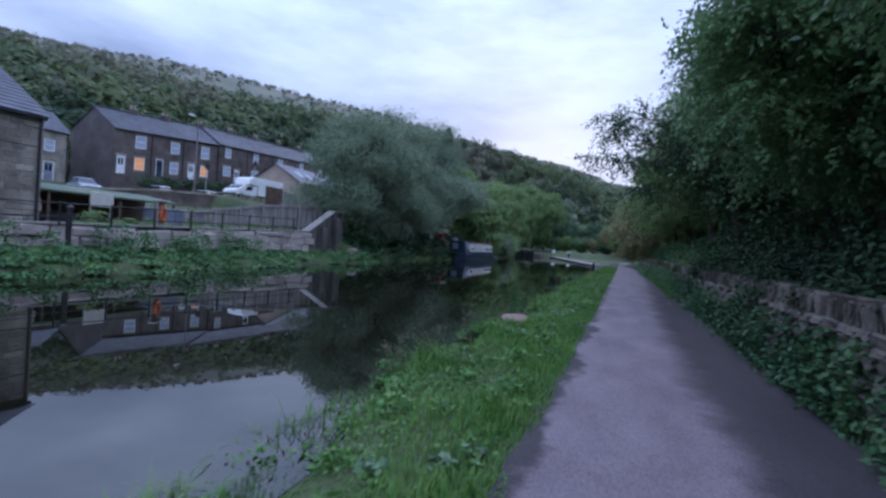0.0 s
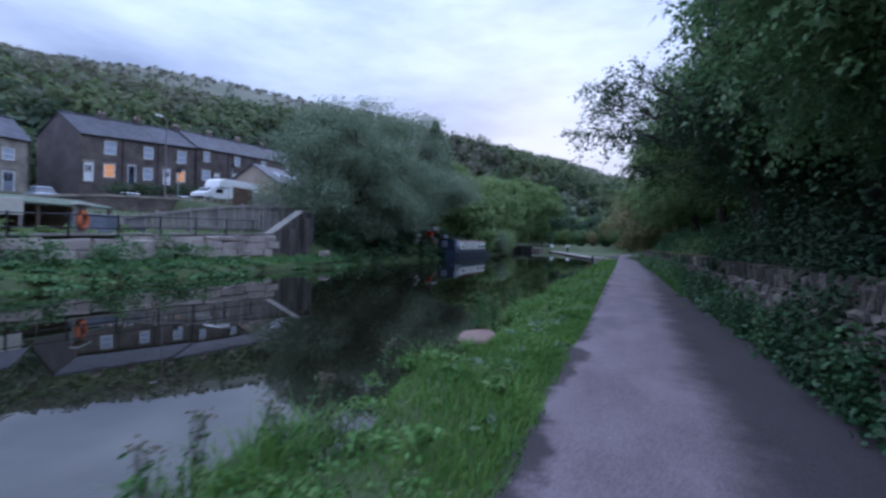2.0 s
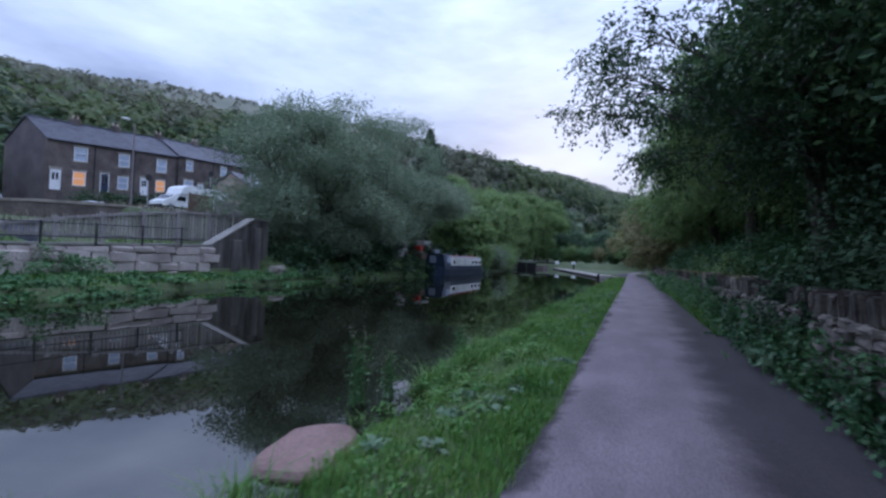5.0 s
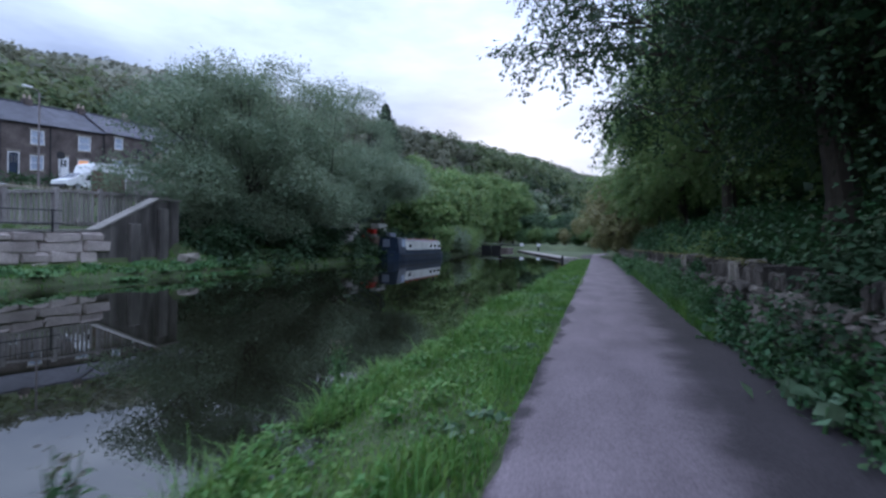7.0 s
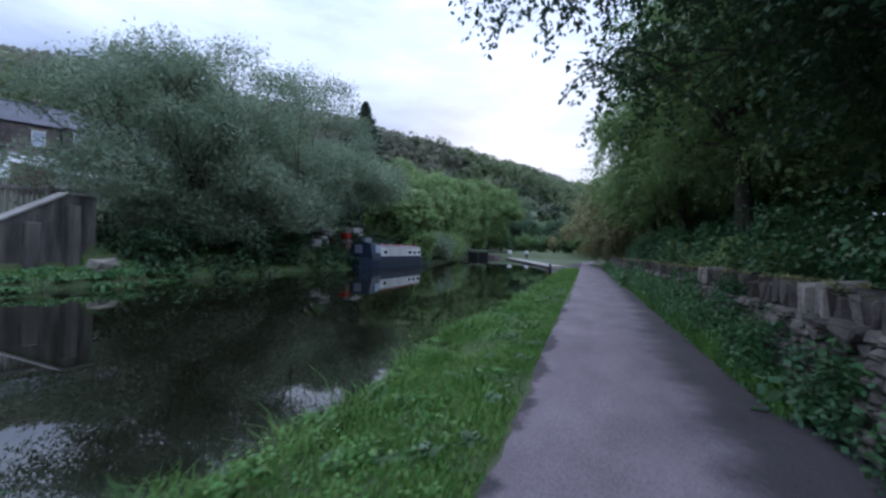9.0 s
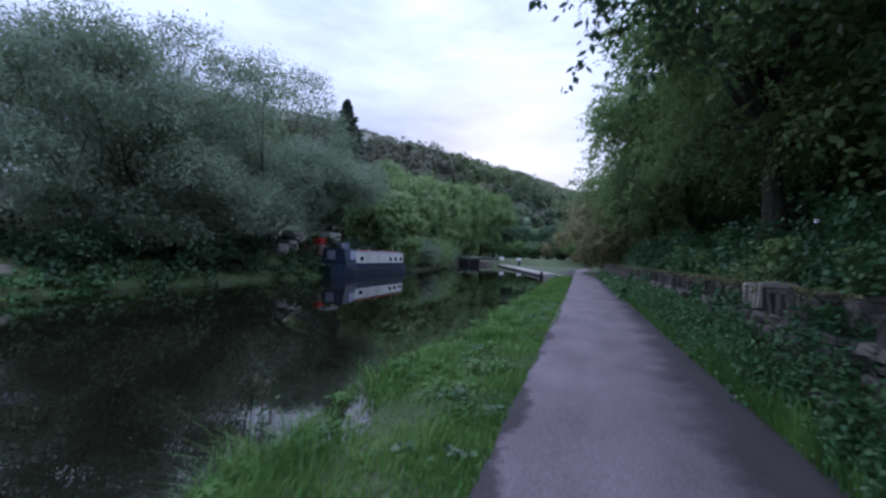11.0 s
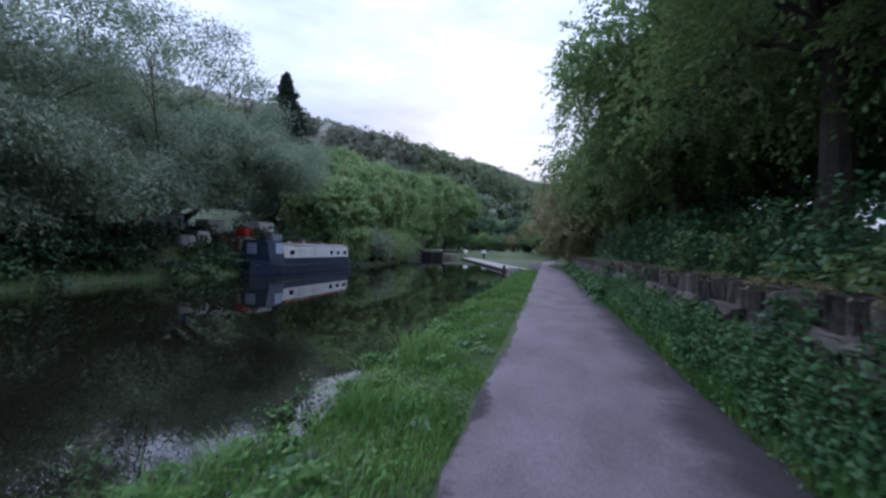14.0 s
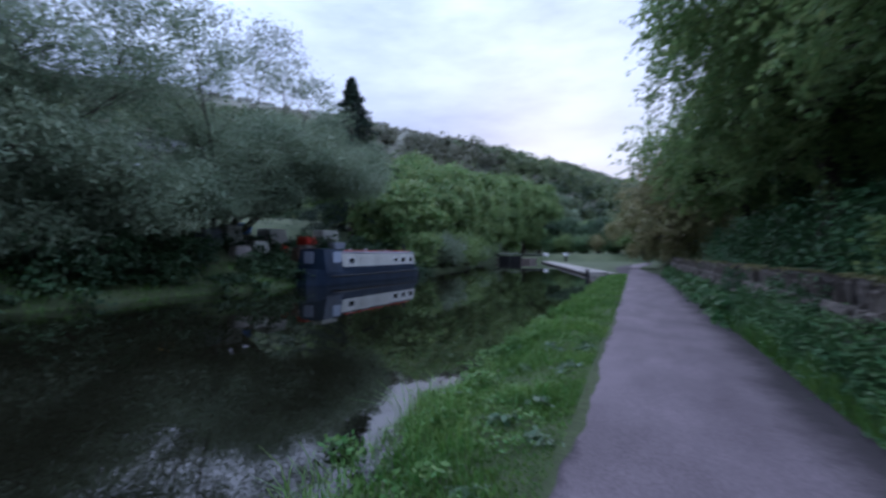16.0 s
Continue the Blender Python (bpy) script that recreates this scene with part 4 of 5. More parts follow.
# black railings on the yard wall
rail = thing("railing", (-17.85, 0, 0), 0, "thin black iron railing along the yard wall", "railing")
top = lambda y: 1.12 + 0.0275 * (y - 8) + 0.08
for i in range(12):
    y = 3.0 + i * 1.7
    part("post", box(-0.03, 0.03, y - 0.03, y + 0.03, top(y) - 0.1, top(y) + 0.72, 0.008), M_BLACK, rail)
for h in (0.2, 0.66):
    part("rail", tube([(0, 2.6, top(2.6) + h), (0, 22.0, top(22) + h)], [0.022, 0.022], 6), M_BLACK, rail)
post = thing("mooring_post", (-17.5, 9.9, gz(-17.5, 9.9)), 0, "thick black post standing before the yard wall", "post")
part("shaft", tube([(0, 0, -0.2), (0, 0, 1.45)], [0.09, 0.085], 10), M_BLACK, post)
part("cap", tube([(0, 0, 1.45), (0, 0, 1.5), (0, 0, 1.58)], [0.12, 0.12, 0.03], 10), M_BLACK, post)

# the timber balustrade up the ramp
def rail_top(y):
    return float(np.interp(y, [16.0, 18.5, 21.0, 23.4, 28.5], [2.0, 2.45, 2.87, 3.17, 3.4]))


ramp = thing("ramp", (-20.1, 0, 0), 0, "sloping concrete access ramp beside the yard", "ramp")
part("slab", prism([(16, 0.6), (28.4, 0.6), (28.4, 1.62), (22.6, 1.52), (16, 1.3)], "x", -1.6, 0.1), M_CONCRETE, ramp)
bal = thing("balustrade", (-20.0, 0, 0), 0, "weathered grey timber balustrade with close upright slats", "fence")
for i in range(8):
    y = 16.4 + i * 1.68
    part("post", box(-0.07, 0.07, y - 0.07, y + 0.07, 1.2, rail_top(y) + 0.1, 0.01), M_TIMBER, bal)
for lift in (lambda y: rail_top(y) - 0.06, lambda y: 1.72 + 0.018 * (y - 16)):
    line = [16.3, 18.5, 21.0, 23.4, 28.3]
    part("rail", prism([(y, lift(y) - 0.05) for y in line] + [(y, lift(y) + 0.05) for y in line[::-1]], "x", -0.05, 0.04), M_TIMBER, bal)
slat = box(-0.025, 0.025, -0.045, 0.045, 0, 1.0)
slat_me = bpy.data.meshes.new("slat")
slat.to_mesh(slat_me)
slat.free()
slat_me.materials.append(M_TIMBER)
for i in range(68):
    y = 16.55 + i * 0.17
    if min(abs(y - (16.4 + k * 1.68)) for k in range(8)) > 0.1:
        o = part("slat", slat_me, M_TIMBER, bal)
        foot = 1.6 + 0.018 * (y - 16)
        o.matrix_basis = pose(-0.078, y, foot) @ Matrix.Diagonal((1, 1, rail_top(y) + 0.02 - foot, 1))

# yard things
sign = thing("sign_board", (-20.3, 12.65, 1.15), 0, "blank pale board on two posts in the yard", "sign")
part("board", box(0, 0.04, -0.46, 0.46, 0.8, 1.4, 0.01), M_BOARD, sign)
for k in (-0.5, 0.5):
    part("post", box(-0.07, 0.0, k * 0.8 - 0.04, k * 0.8 + 0.04, -0.1, 1.35), M_TIMBER, sign)
lean = thing("shelter", (-22.0, 8.4, 1.15), 0, "low open shelter with a mossy green felt roof", "shed")
part("roof", prism([(0.7, 1.28), (0.7, 1.36), (-1.9, 1.72), (-1.9, 1.64)], "y", 0, 8.6), M_GREENFELT, lean)
for k in (0.1, 2.9, 5.7, 8.4):
    part("post", box(0.5, 0.6, k, k + 0.1, -0.1, 1.28), M_BROWN, lean)
part("back_board", box(-1.85, -1.78, 0, 8.6, -0.1, 1.62), M_BROWN, lean)
part("bench", box(-0.6, 0.2, 0.4, 5.0, 0.0, 0.5, 0.03), M_BLACK, lean)
buoy = thing("lifebuoy_stand", (-18.7, 14.1, 1.4), 35, "orange lifebuoy hung on a pale wooden stand", "lifebuoy")
part("back_board", box(-0.06, 0.0, -0.42, 0.42, -0.5, 1.0, 0.01), M_TIMBER, buoy)
bm = bmesh.new()
ring = [(0.07, 0.27 * math.cos(a), 0.45 + 0.3 * math.sin(a)) for a in [2 * math.pi * i / 20 for i in range(21)]]
tube(ring, [0.085] * 21, 8, bm)
part("ring", bm, M_ORANGE, buoy, "bright orange ring")
part("cap", box(-0.1, 0.2, -0.46, 0.46, 1.0, 1.06, 0.01), M_CREAM, buoy)
tank = thing("storage_cabinet", (-20.9, 15.2, 1.15), 0, "low blue-grey metal storage cabinet in the yard", "cabinet")
part("body", box(-0.5, 0.5, 0, 2.6, 0, 0.95, 0.03), M_BLUEGREY, tank)
for k in (0.05, 0.92, 1.79):
    part("door", box(0.5, 0.53, k, k + 0.8, 0.08, 0.87, 0.01), M_BLUEGREY, tank)
part("lid", box(-0.55, 0.56, -0.05, 2.65, 0.95, 1.02, 0.02), M_BLUEGREY, tank)
trough = thing("planter", (-19.2, 20.2, 1.15), 0, "dark plastic trough on the yard floor", "planter")
part("box", box(-0.4, 0.4, 0, 2.2, 0, 0.35, 0.05), M_BLACK, trough)
rock = thing("boulder", (-16.7, 26.3, gz(-16.7, 26.3) - 0.05), 20, "pale stone lying at the water's edge", "stone")
part("stone", stone_mesh("stone", 0.6, 1.1, 0.5, M_STONE, 0.12, 0.06, 4), M_STONE, rock)

# the low wall by the road and the garden walls of the terrace
rw = thing("road_wall", (-30, 0, 0), 0, "low dark drystone wall edging the road", "wall")
part("stones", prism([(6, 1.4), (42, 2.4), (42, 4.35), (26, 3.8), (22, 3.6), (16, 2.95), (6, 2.2)], "x", -0.25, 0.25), M_SOOT, rw)
part("coping", prism([(16, 2.95), (22, 3.6), (26, 3.8), (42, 4.35), (42, 4.5), (26, 3.95), (22, 3.75), (16, 3.1)], "x", -0.3, 0.3), M_STONE, rw)
gw = thing("garden_wall", (-51.6, 0, 0), 0, "dark stone garden wall before the terrace", "wall")
part("stones", prism([(34.6, 3.6), (72, 5.5), (72, 8.6), (49, 7.5), (34.6, 6.3)], "x", -0.2, 0.2), M_SOOT, gw)
for i in range(9):
    y = 36.6 + i * 2.6
    z = 6.3 + 0.083 * (y - 34.6)
    sh = thing("hedge", (-51.0, y, z - 1.3), 0, "dark clipped shrub over the garden wall", "shrub", "garden shrubs")
    at = RNG.normal(size=(260, 3)) * np.array([0.25, 0.75, 0.35]) + np.array([0.3, 0, 0.9])
    v, f = leaves(at, 0.28, 0.7)
    part("foliage", mesh_of("foliage", v, f, M_SHADE), M_SHADE, sh)
    part("stem", tube([(0.3, 0, 0), (0.3, 0, 0.9)], [0.06, 0.03], 5), M_BARK, sh)

kerb_wall = thing("roadside_wall", (-42.3, 0, 0), 0, "dark stone wall between the road and the slope", "wall")
part("stones", prism([(12, 2.2), (46, 3.4), (46, 5.22), (35, 4.55), (28, 4.15), (22, 3.72), (12, 3.1)], "x", -0.22, 0.22), M_SOOT, kerb_wall)
part("coping", prism([(12, 3.1), (22, 3.72), (28, 4.15), (35, 4.55), (46, 5.22), (46, 5.34), (35, 4.67), (28, 4.27), (22, 3.84), (12, 3.22)], "x", -0.27, 0.27), M_STONE, kerb_wall)
road = strip("road", lambda y: -50.5 + 0 * y, lambda y: -43.5 + 0 * y, spaced((0, 80, 2)), 0.0, M_ROAD, 0.0, 5)
for v in road.data.vertices:
    v.co.z = gz(v.co.x, v.co.y) + 0.06
tagged(road, "grey asphalt road before the terrace", "road", kind="structure")

# street lamp and a sign post
lz = gz(-42.5, 35.6)
lamp = thing("street_lamp", (-42.5, 35.6, lz), 0, "tall grey steel street lamp with a short arm", "street lamp")
part("column", tube([(0, 0, -0.2), (0, 0, 1.3), (0, 0, 1.4), (0, 0, 12.6 - lz)], [0.14, 0.14, 0.085, 0.06], 9), M_LAMP, lamp)
part("arm", tube([(0, 0, 12.55 - lz), (0.0, -0.15, 12.75 - lz), (0.0, -0.6, 12.85 - lz)], [0.05, 0.05, 0.045], 7), M_LAMP, lamp)
part("head", box(-0.14, 0.14, -1.15, -0.5, 12.76 - lz, 12.92 - lz, 0.04), M_WHITE, lamp)
for y, zt in ((37.6, 8.0), (44.6, 9.6)):
    bz = gz(-43.2, y)
    sp = thing("road_sign", (-43.2, y, bz), 0, "round road sign seen from behind on a thin pole", "road sign", "road signs")
    part("pole", tube([(0, 0, -0.1), (0, 0, zt - bz)], [0.04, 0.04], 7), M_STEEL, sp)
    bm = bmesh.new()
    bmesh.ops.create_cone(bm, cap_ends=True, segments=18, radius1=0.33, radius2=0.33, depth=0.03, matrix=Matrix.Translation((0.05, 0, zt - bz)) @ Matrix.Rotation(radians(90), 4, "Y"))
    part("disc", bm, M_BLACK, sp)

# ---------- vehicles ----------


def wheel(parent, x, y, r=0.31):
    bm = bmesh.new()
    bmesh.ops.create_cone(bm, cap_ends=True, segments=18, radius1=r, radius2=r, depth=0.2, matrix=Matrix.Translation((x, y, r)) @ Matrix.Rotation(radians(90), 4, "Y"))
    w = part("wheel", bm, M_TYRE, parent)
    bm = bmesh.new()
    bmesh.ops.create_cone(bm, cap_ends=True, segments=14, radius1=r * 0.62, radius2=r * 0.62, depth=0.22, matrix=Matrix.Translation((x, y, r)) @ Matrix.Rotation(radians(90), 4, "Y"))
    part("rim", bm, M_STEEL, w)


def car(x, y, turn, paint, label):
    """A hatchback, nose to its own -y."""
    c = thing("car", (x, y, gz(x, y) + 0.06), turn, label, "car", "parked cars by the terrace")
    side = [(-2.0, 0.3), (-2.05, 0.62), (-1.9, 0.78), (-1.05, 0.93), (1.9, 0.98), (2.02, 0.75), (2.0, 0.3)]
    bm = prism(side, "x", -0.85, 0.85)
    bmesh.ops.bevel(bm, geom=bm.edges[:], offset=0.06, segments=2, affect="EDGES")
    part("body", bm, paint, c)
    bm = prism([(-1.1, 0.9), (-0.35, 1.4), (1.1, 1.44), (1.8, 0.95)], "x", -0.72, 0.72)
    for v in bm.verts:
        v.co.x *= 0.82 if v.co.z > 1.2 else 1.0
    bmesh.ops.bevel(bm, geom=bm.edges[:], offset=0.05, segments=2, affect="EDGES")
    part("cabin", bm, M_DARKPANE, c, "dark glazed cabin")
    bm = prism([(-0.42, 1.4), (-0.3, 1.47), (1.05, 1.5), (1.2, 1.42)], "x", -0.6, 0.6)
    bmesh.ops.bevel(bm, geom=bm.edges[:], offset=0.02, segments=1, affect="EDGES")
    part("roof", bm, paint, c)
    for sx in (-0.8, 0.8):
        for yy in (-1.28, 1.25):
            wheel(c, sx, yy)
    for sx in (-0.6, 0.6):
        part("headlight", box(sx - 0.18, sx + 0.18, -2.07, -1.95, 0.6, 0.74, 0.02), M_WHITE, c)
    part("bumper", box(-0.82, 0.82, -2.1, -1.9, 0.32, 0.5, 0.03), M_BLACK, c)


car(-46.2, 27.2, 75, M_CARPAINT, "silver-blue hatchback parked by the road")
car(-46.2, 34.8, 80, M_CARWHITE, "pale hatchback parked below the terrace")
car(-46.0, 40.4, 85, M_CARWHITE, "white hatchback parked beside the lamp")
car(-46.3, 43.0, 85, M_CARPAINT, "silver-blue hatchback half hidden behind the van")
vz = gz(-33, 33.5)
van = thing("box_van", (-33.0, 31.2, vz), 0, "white box van with a luton body over its cab", "van")
bm = prism([(0, 0.45), (0, 0.95), (0.5, 1.15), (1.25, 1.75), (3.1, 1.75), (3.1, 0.45)], "x", -0.95, 0.95)
bmesh.ops.bevel(bm, geom=bm.edges[:], offset=0.06, segments=2, affect="EDGES")
part("cab", bm, M_WHITE, van)
part("window", prism([(1.35, 1.12), (1.62, 1.6), (2.3, 1.6), (2.3, 1.12)], "x", 0.9, 0.975), M_DARKPANE, van)
part("windscreen", prism([(0.56, 1.22), (1.16, 1.7), (1.2, 1.68), (0.6, 1.18)], "x", -0.8, 0.8), M_DARKPANE, van)
bm = prism([(3.15, 0.6), (7.2, 0.6), (7.2, 2.85), (2.5, 2.85), (1.9, 2.55), (1.7, 1.84), (3.15, 1.8)], "x", -1.05, 1.05)
bmesh.ops.bevel(bm, geom=bm.edges[:], offset=0.05, segments=2, affect="EDGES")
part("box_body", bm, M_WHITE, van)
for sx in (-0.85, 0.85):
    for yy in (0.85, 5.6):
        wheel(van, sx, yy, 0.36)
part("bumper", box(-0.9, 0.9, -0.12, 0.06, 0.35, 0.6, 0.03), M_BLACK, van)
van.scale = (0.82, 0.82, 0.75)
yf = thing("yard_fence_panel", (-27.0, 29.2, gz(-27, 29.2)), 0, "brown board fence panel above the ramp", "fence")
part("panel", box(-0.04, 0.04, 0, 1.9, 0, 1.5, 0.01), M_BROWN, yf)
part("rail", box(-0.08, -0.04, 0, 1.9, 1.1, 1.2), M_BROWN, yf)
yf = thing("yard_fence_panel", (-27.0, 31.2, gz(-27, 31.2)), 0, "grey board fence panel above the ramp", "fence")
part("panel", box(-0.04, 0.04, 0, 3.6, 0, 1.3, 0.01), M_TIMBER, yf)
part("rail", box(-0.08, -0.04, 0, 3.6, 0.95, 1.05), M_TIMBER, yf)

# ---------- the narrowboat and its landing ----------
boat = thing("narrowboat", (-16.05, 45.0, WATER - 0.13), 0, "moored narrowboat with navy hull and cream cabin sides", "boat")
bm = bmesh.new()
rings = []
for y, hw, zt in ((-0.75, 0.3, 1.0), (-0.45, 0.75, 0.95), (0.0, 0.97, 0.86), (1.2, 1.03, 0.72), (10.5, 1.03, 0.68), (11.2, 0.95, 0.72), (11.8, 0.6, 0.78), (12.0, 0.25, 0.8)):
    rings.append([bm.verts.new((s * hw * k, y, z)) for s, k, z in ((-1, 0.9, -0.4), (-1, 1.0, 0.3), (-1, 1.0, zt), (1, 1.0, zt), (1, 1.0, 0.3), (1, 0.9, -0.4))])
for a, c in zip(rings, rings[1:]):
    for j in range(6):
        bm.faces.new((a[j], a[(j + 1) % 6], c[(j + 1) % 6], c[j]))
bm.faces.new(rings[0])
bm.faces.new(rings[-1][::-1])
bmesh.ops.recalc_face_normals(bm, faces=bm.faces[:])
part("hull", bm, M_NAVY, boat)
part("rubbing_strake", box(1.02, 1.07, 0.4, 11.0, 0.52, 0.6, 0.01), M_BLACK, boat)


def cabin_prism(y0, y1, z0, z1, w0, w1):
    bm = bmesh.new()
    lo = [(-w0, z0), (w0, z0), (w1, z1 - 0.06), (w1 * 0.6, z1), (-w1 * 0.6, z1), (-w1, z1 - 0.06)]
    ends = [[bm.verts.new((p, y, q)) for p, q in lo] for y in (y0, y1)]
    for j in range(6):
        bm.faces.new((ends[0][j], ends[0][(j + 1) % 6], ends[1][(j + 1) % 6], ends[1][j]))
    bm.faces.new(ends[0])
    bm.faces.new(ends[1][::-1])
    bmesh.ops.recalc_face_normals(bm, faces=bm.faces[:])
    return bm


part("cabin", cabin_prism(1.55, 10.6, 0.66, 1.86, 0.97, 0.84), M_CREAM, boat, "cream cabin with small windows")
part("cabin_roof", cabin_prism(1.5, 10.7, 1.84, 1.92, 0.88, 0.8), M_BLUEGREY, boat)
part("lower_band", prism([(1.6, 0.68), (10.55, 0.68), (10.55, 1.04), (1.6, 1.04)], "x", 0.92, 0.985), M_NAVY, boat)
cratch = part("cratch_cover", cabin_prism(0.05, 1.6, 0.7, 2.06, 1.0, 0.78), M_NAVY, boat, "tall navy cover over the well deck")
part("front_panel", box(-0.5, 0.12, 0.0, 0.05, 1.25, 1.88, 0.02), M_BLUEGREY, cratch)
part("side_panel", prism([(0.75, 1.3), (1.45, 1.3), (1.45, 1.9), (0.75, 1.9)], "x", 0.84, 0.9), M_PANE, cratch)
for y in (2.15, 7.4, 8.5, 9.65):
    w = part("porthole", prism([(y, 1.16), (y + 0.6, 1.16), (y + 0.6, 1.56), (y, 1.56)], "x", 0.88, 0.93), M_WHITE, boat)
    part("pane", prism([(y + 0.06, 1.21), (y + 0.54, 1.21), (y + 0.54, 1.51), (y + 0.06, 1.51)], "x", 0.9, 0.945), M_DARKPANE, w)
part("sign_panel", prism([(3.4, 1.12), (6.6, 1.12), (6.6, 1.6), (3.4, 1.6)], "x", 0.885, 0.915), M_CREAM, boat)
for y, h in ((3.6, 0.18), (5.4, 0.22), (8.0, 0.16)):
    part("mushroom_vent", tube([(0, y, 1.9), (0, y, 1.9 + h * 0.6), (0, y, 1.9 + h)], [0.05, 0.1, 0.02], 8), M_STEEL, boat)
part("chimney", tube([(0.4, 9.9, 1.9), (0.4, 9.9, 2.45)], [0.08, 0.08], 8), M_BLACK, boat)
part("handrail", tube([(0.72, 2.0, 1.95), (0.72, 10.3, 1.95)], [0.02, 0.02], 5), M_RED, boat)

jetty = thing("jetty", (-17.6, 40.8, -0.1), 0, "low timber landing stage beside the boat", "jetty")
for i in range(20):
    part("plank", box(-1.2, 0.75, i * 0.3, i * 0.3 + 0.27, 0, 0.06, 0.008), M_TIMBER, jetty)
for y in (0.2, 3.0, 5.7):
    part("pile", tube([(0.6, y, -0.9), (0.6, y, 0.35)], [0.08, 0.08], 8), M_TIMBER, jetty)
JZ = lambda x, y: gz(x, y)
for x, y, sx, sy, h, mat, name, lab in (
    (-19.5, 48.9, 0.7, 1.4, 0.45, M_RED, "crate", "red plastic crate on a heap by the boat"),
    (-18.9, 43.9, 0.9, 1.2, 0.75, M_CREAM, "covered_stack", "stack of goods under a pale sheet"),
    (-18.4, 42.4, 0.7, 0.9, 0.6, M_TIMBER, "pallet_stack", "grey stack of pallets beside the mooring"),
    (-19.6, 41.6, 0.8, 1.1, 0.8, M_BLUEGREY, "coal_bunker", "grey bunker on the bank by the boat"),
    (-20.2, 43.4, 0.8, 1.2, 1.0, M_CREAM, "covered_stack", "stack of goods under a pale sheet"),
    (-20.4, 52.0, 0.9, 1.8, 1.1, M_CREAM, "covered_stack", "stack of goods under a pale sheet"),
    (-20.8, 47.2, 1.0, 1.6, 0.9, M_CREAM, "covered_stack", "stack of goods under a pale sheet"),
    (-18.3, 46.9, 0.8, 1.2, 0.7, M_BROWN, "pallet_stack", "stack of brown pallets beside the mooring"),
    (-18.6, 50.8, 0.7, 1.2, 0.9, M_BLUEGREY, "coal_bunker", "grey bunker on the bank by the boat"),
    (-21.9, 45.9, 0.7, 0.9, 0.6, M_BLUE, "tarpaulin_bundle", "blue tarpaulin bundle on the bank"),
):
    o = thing(name, (x, y, JZ(x, y)), RNG.uniform(-12, 12), lab, name.split("_")[0])
    up = {"crate": 0.2, "tarpaulin_bundle": 0.6}.get(name, 0)
    if up:
        part("stand", box(-sx / 2 - 0.1, sx / 2 + 0.1, -sy / 2 - 0.1, sy / 2 + 0.1, -0.1, up - 0.01, 0.03), M_TIMBER, o)
    bm = box(-sx / 2, sx / 2, -sy / 2, sy / 2, up, up + h, 0.08)
    bmesh.ops.subdivide_edges(bm, edges=bm.edges[:], cuts=2)
    for v in bm.verts:
        v.co += noise.noise_vector(v.co * 2.3) * 0.09
    part("cover", bm, mat, o)
    part("lid", box(-sx / 2 + 0.05, sx / 2 - 0.05, -sy / 2 + 0.05, sy / 2 - 0.05, up + h, up + h + 0.06, 0.02), mat, o)
for x, y in ((-19.0, 46.2), (-18.6, 47.0)):
    bar = thing("red_can", (x, y, gz(x, y)), 0, "red fuel can on the bank", "can", "fuel cans")
    part("body", box(-0.14, 0.14, -0.2, 0.2, 0, 0.5, 0.04), M_RED, bar)
    part("handle", tube([(0, -0.12, 0.5), (0, -0.08, 0.58), (0, 0.08, 0.58), (0, 0.12, 0.5)], [0.025] * 4, 6), M_RED, bar)

# ---------- the lock and its quay ----------
qy = spaced((60.6, 109, 0.9))
quay = thing("quay_wall", (0, 0, 0), 0, "pale stone quay edge leading to the lock", "quay")
for a, c in zip(qy, qy[1:]):
    xa, xc = float(near_edge(max(a, 61))), float(near_edge(max(c, 61)))
    bm = bmesh.new()
    lo = [(xa - 0.05, a + 0.01), (xc - 0.05, c - 0.01), (xc + 1.1, c - 0.01), (xa + 1.1, a + 0.01)]
    v0 = [bm.verts.new((p, q, -0.05)) for p, q in lo]
    v1 = [bm.verts.new((p, q, 0.08)) for p, q in lo]
    for j in range(4):
        bm.faces.new((v0[j], v0[(j + 1) % 4], v1[(j + 1) % 4], v1[j]))
    bm.faces.new(v1)
    bm.faces.new(v0[::-1])
    bmesh.ops.recalc_face_normals(bm, faces=bm.faces[:])
    part("coping_stone", bm, M_CONCRETE, quay)
bm = bmesh.new()
n = len(qy)
q0 = [bm.verts.new((float(near_edge(max(y, 61))) + 0.05, y, -1.0)) for y in qy]
q1 = [bm.verts.new((float(near_edge(max(y, 61))) + 0.05, y, -0.05)) for y in qy]
q2 = [bm.verts.new((float(near_edge(max(y, 61))) + 0.9, y, -0.05)) for y in qy]
for i in range(n - 1):
    bm.faces.new((q0[i], q0[i + 1], q1[i + 1], q1[i]))
    bm.faces.new((q1[i], q1[i + 1], q2[i + 1], q2[i]))
part("face", bm, M_SOOT, quay)
apron = strip("pavement", lambda y: near_edge(np.maximum(y, 61)) + 1.1, lambda y: near_edge(np.maximum(y, 61)) + 2.4, spaced((62, 112, 1)), 0.03, M_CONCRETE, 0, 6)
tagged(apron, "pale worn paving beside the lock", "paving", kind="structure")
part("end_block", box(-3.1, -1.9, 60.2, 61.0, -0.3, 0.2, 0.04), M_CONCRETE, quay)
part("end_post", box(-3.42, -3.2, 60.3, 60.55, -0.8, 0.35, 0.03), M_BLACK, quay)
lockw = thing("lock_chamber", (-21.75, 109, 0), 0, "stone lock chamber at the canal's end", "lock")
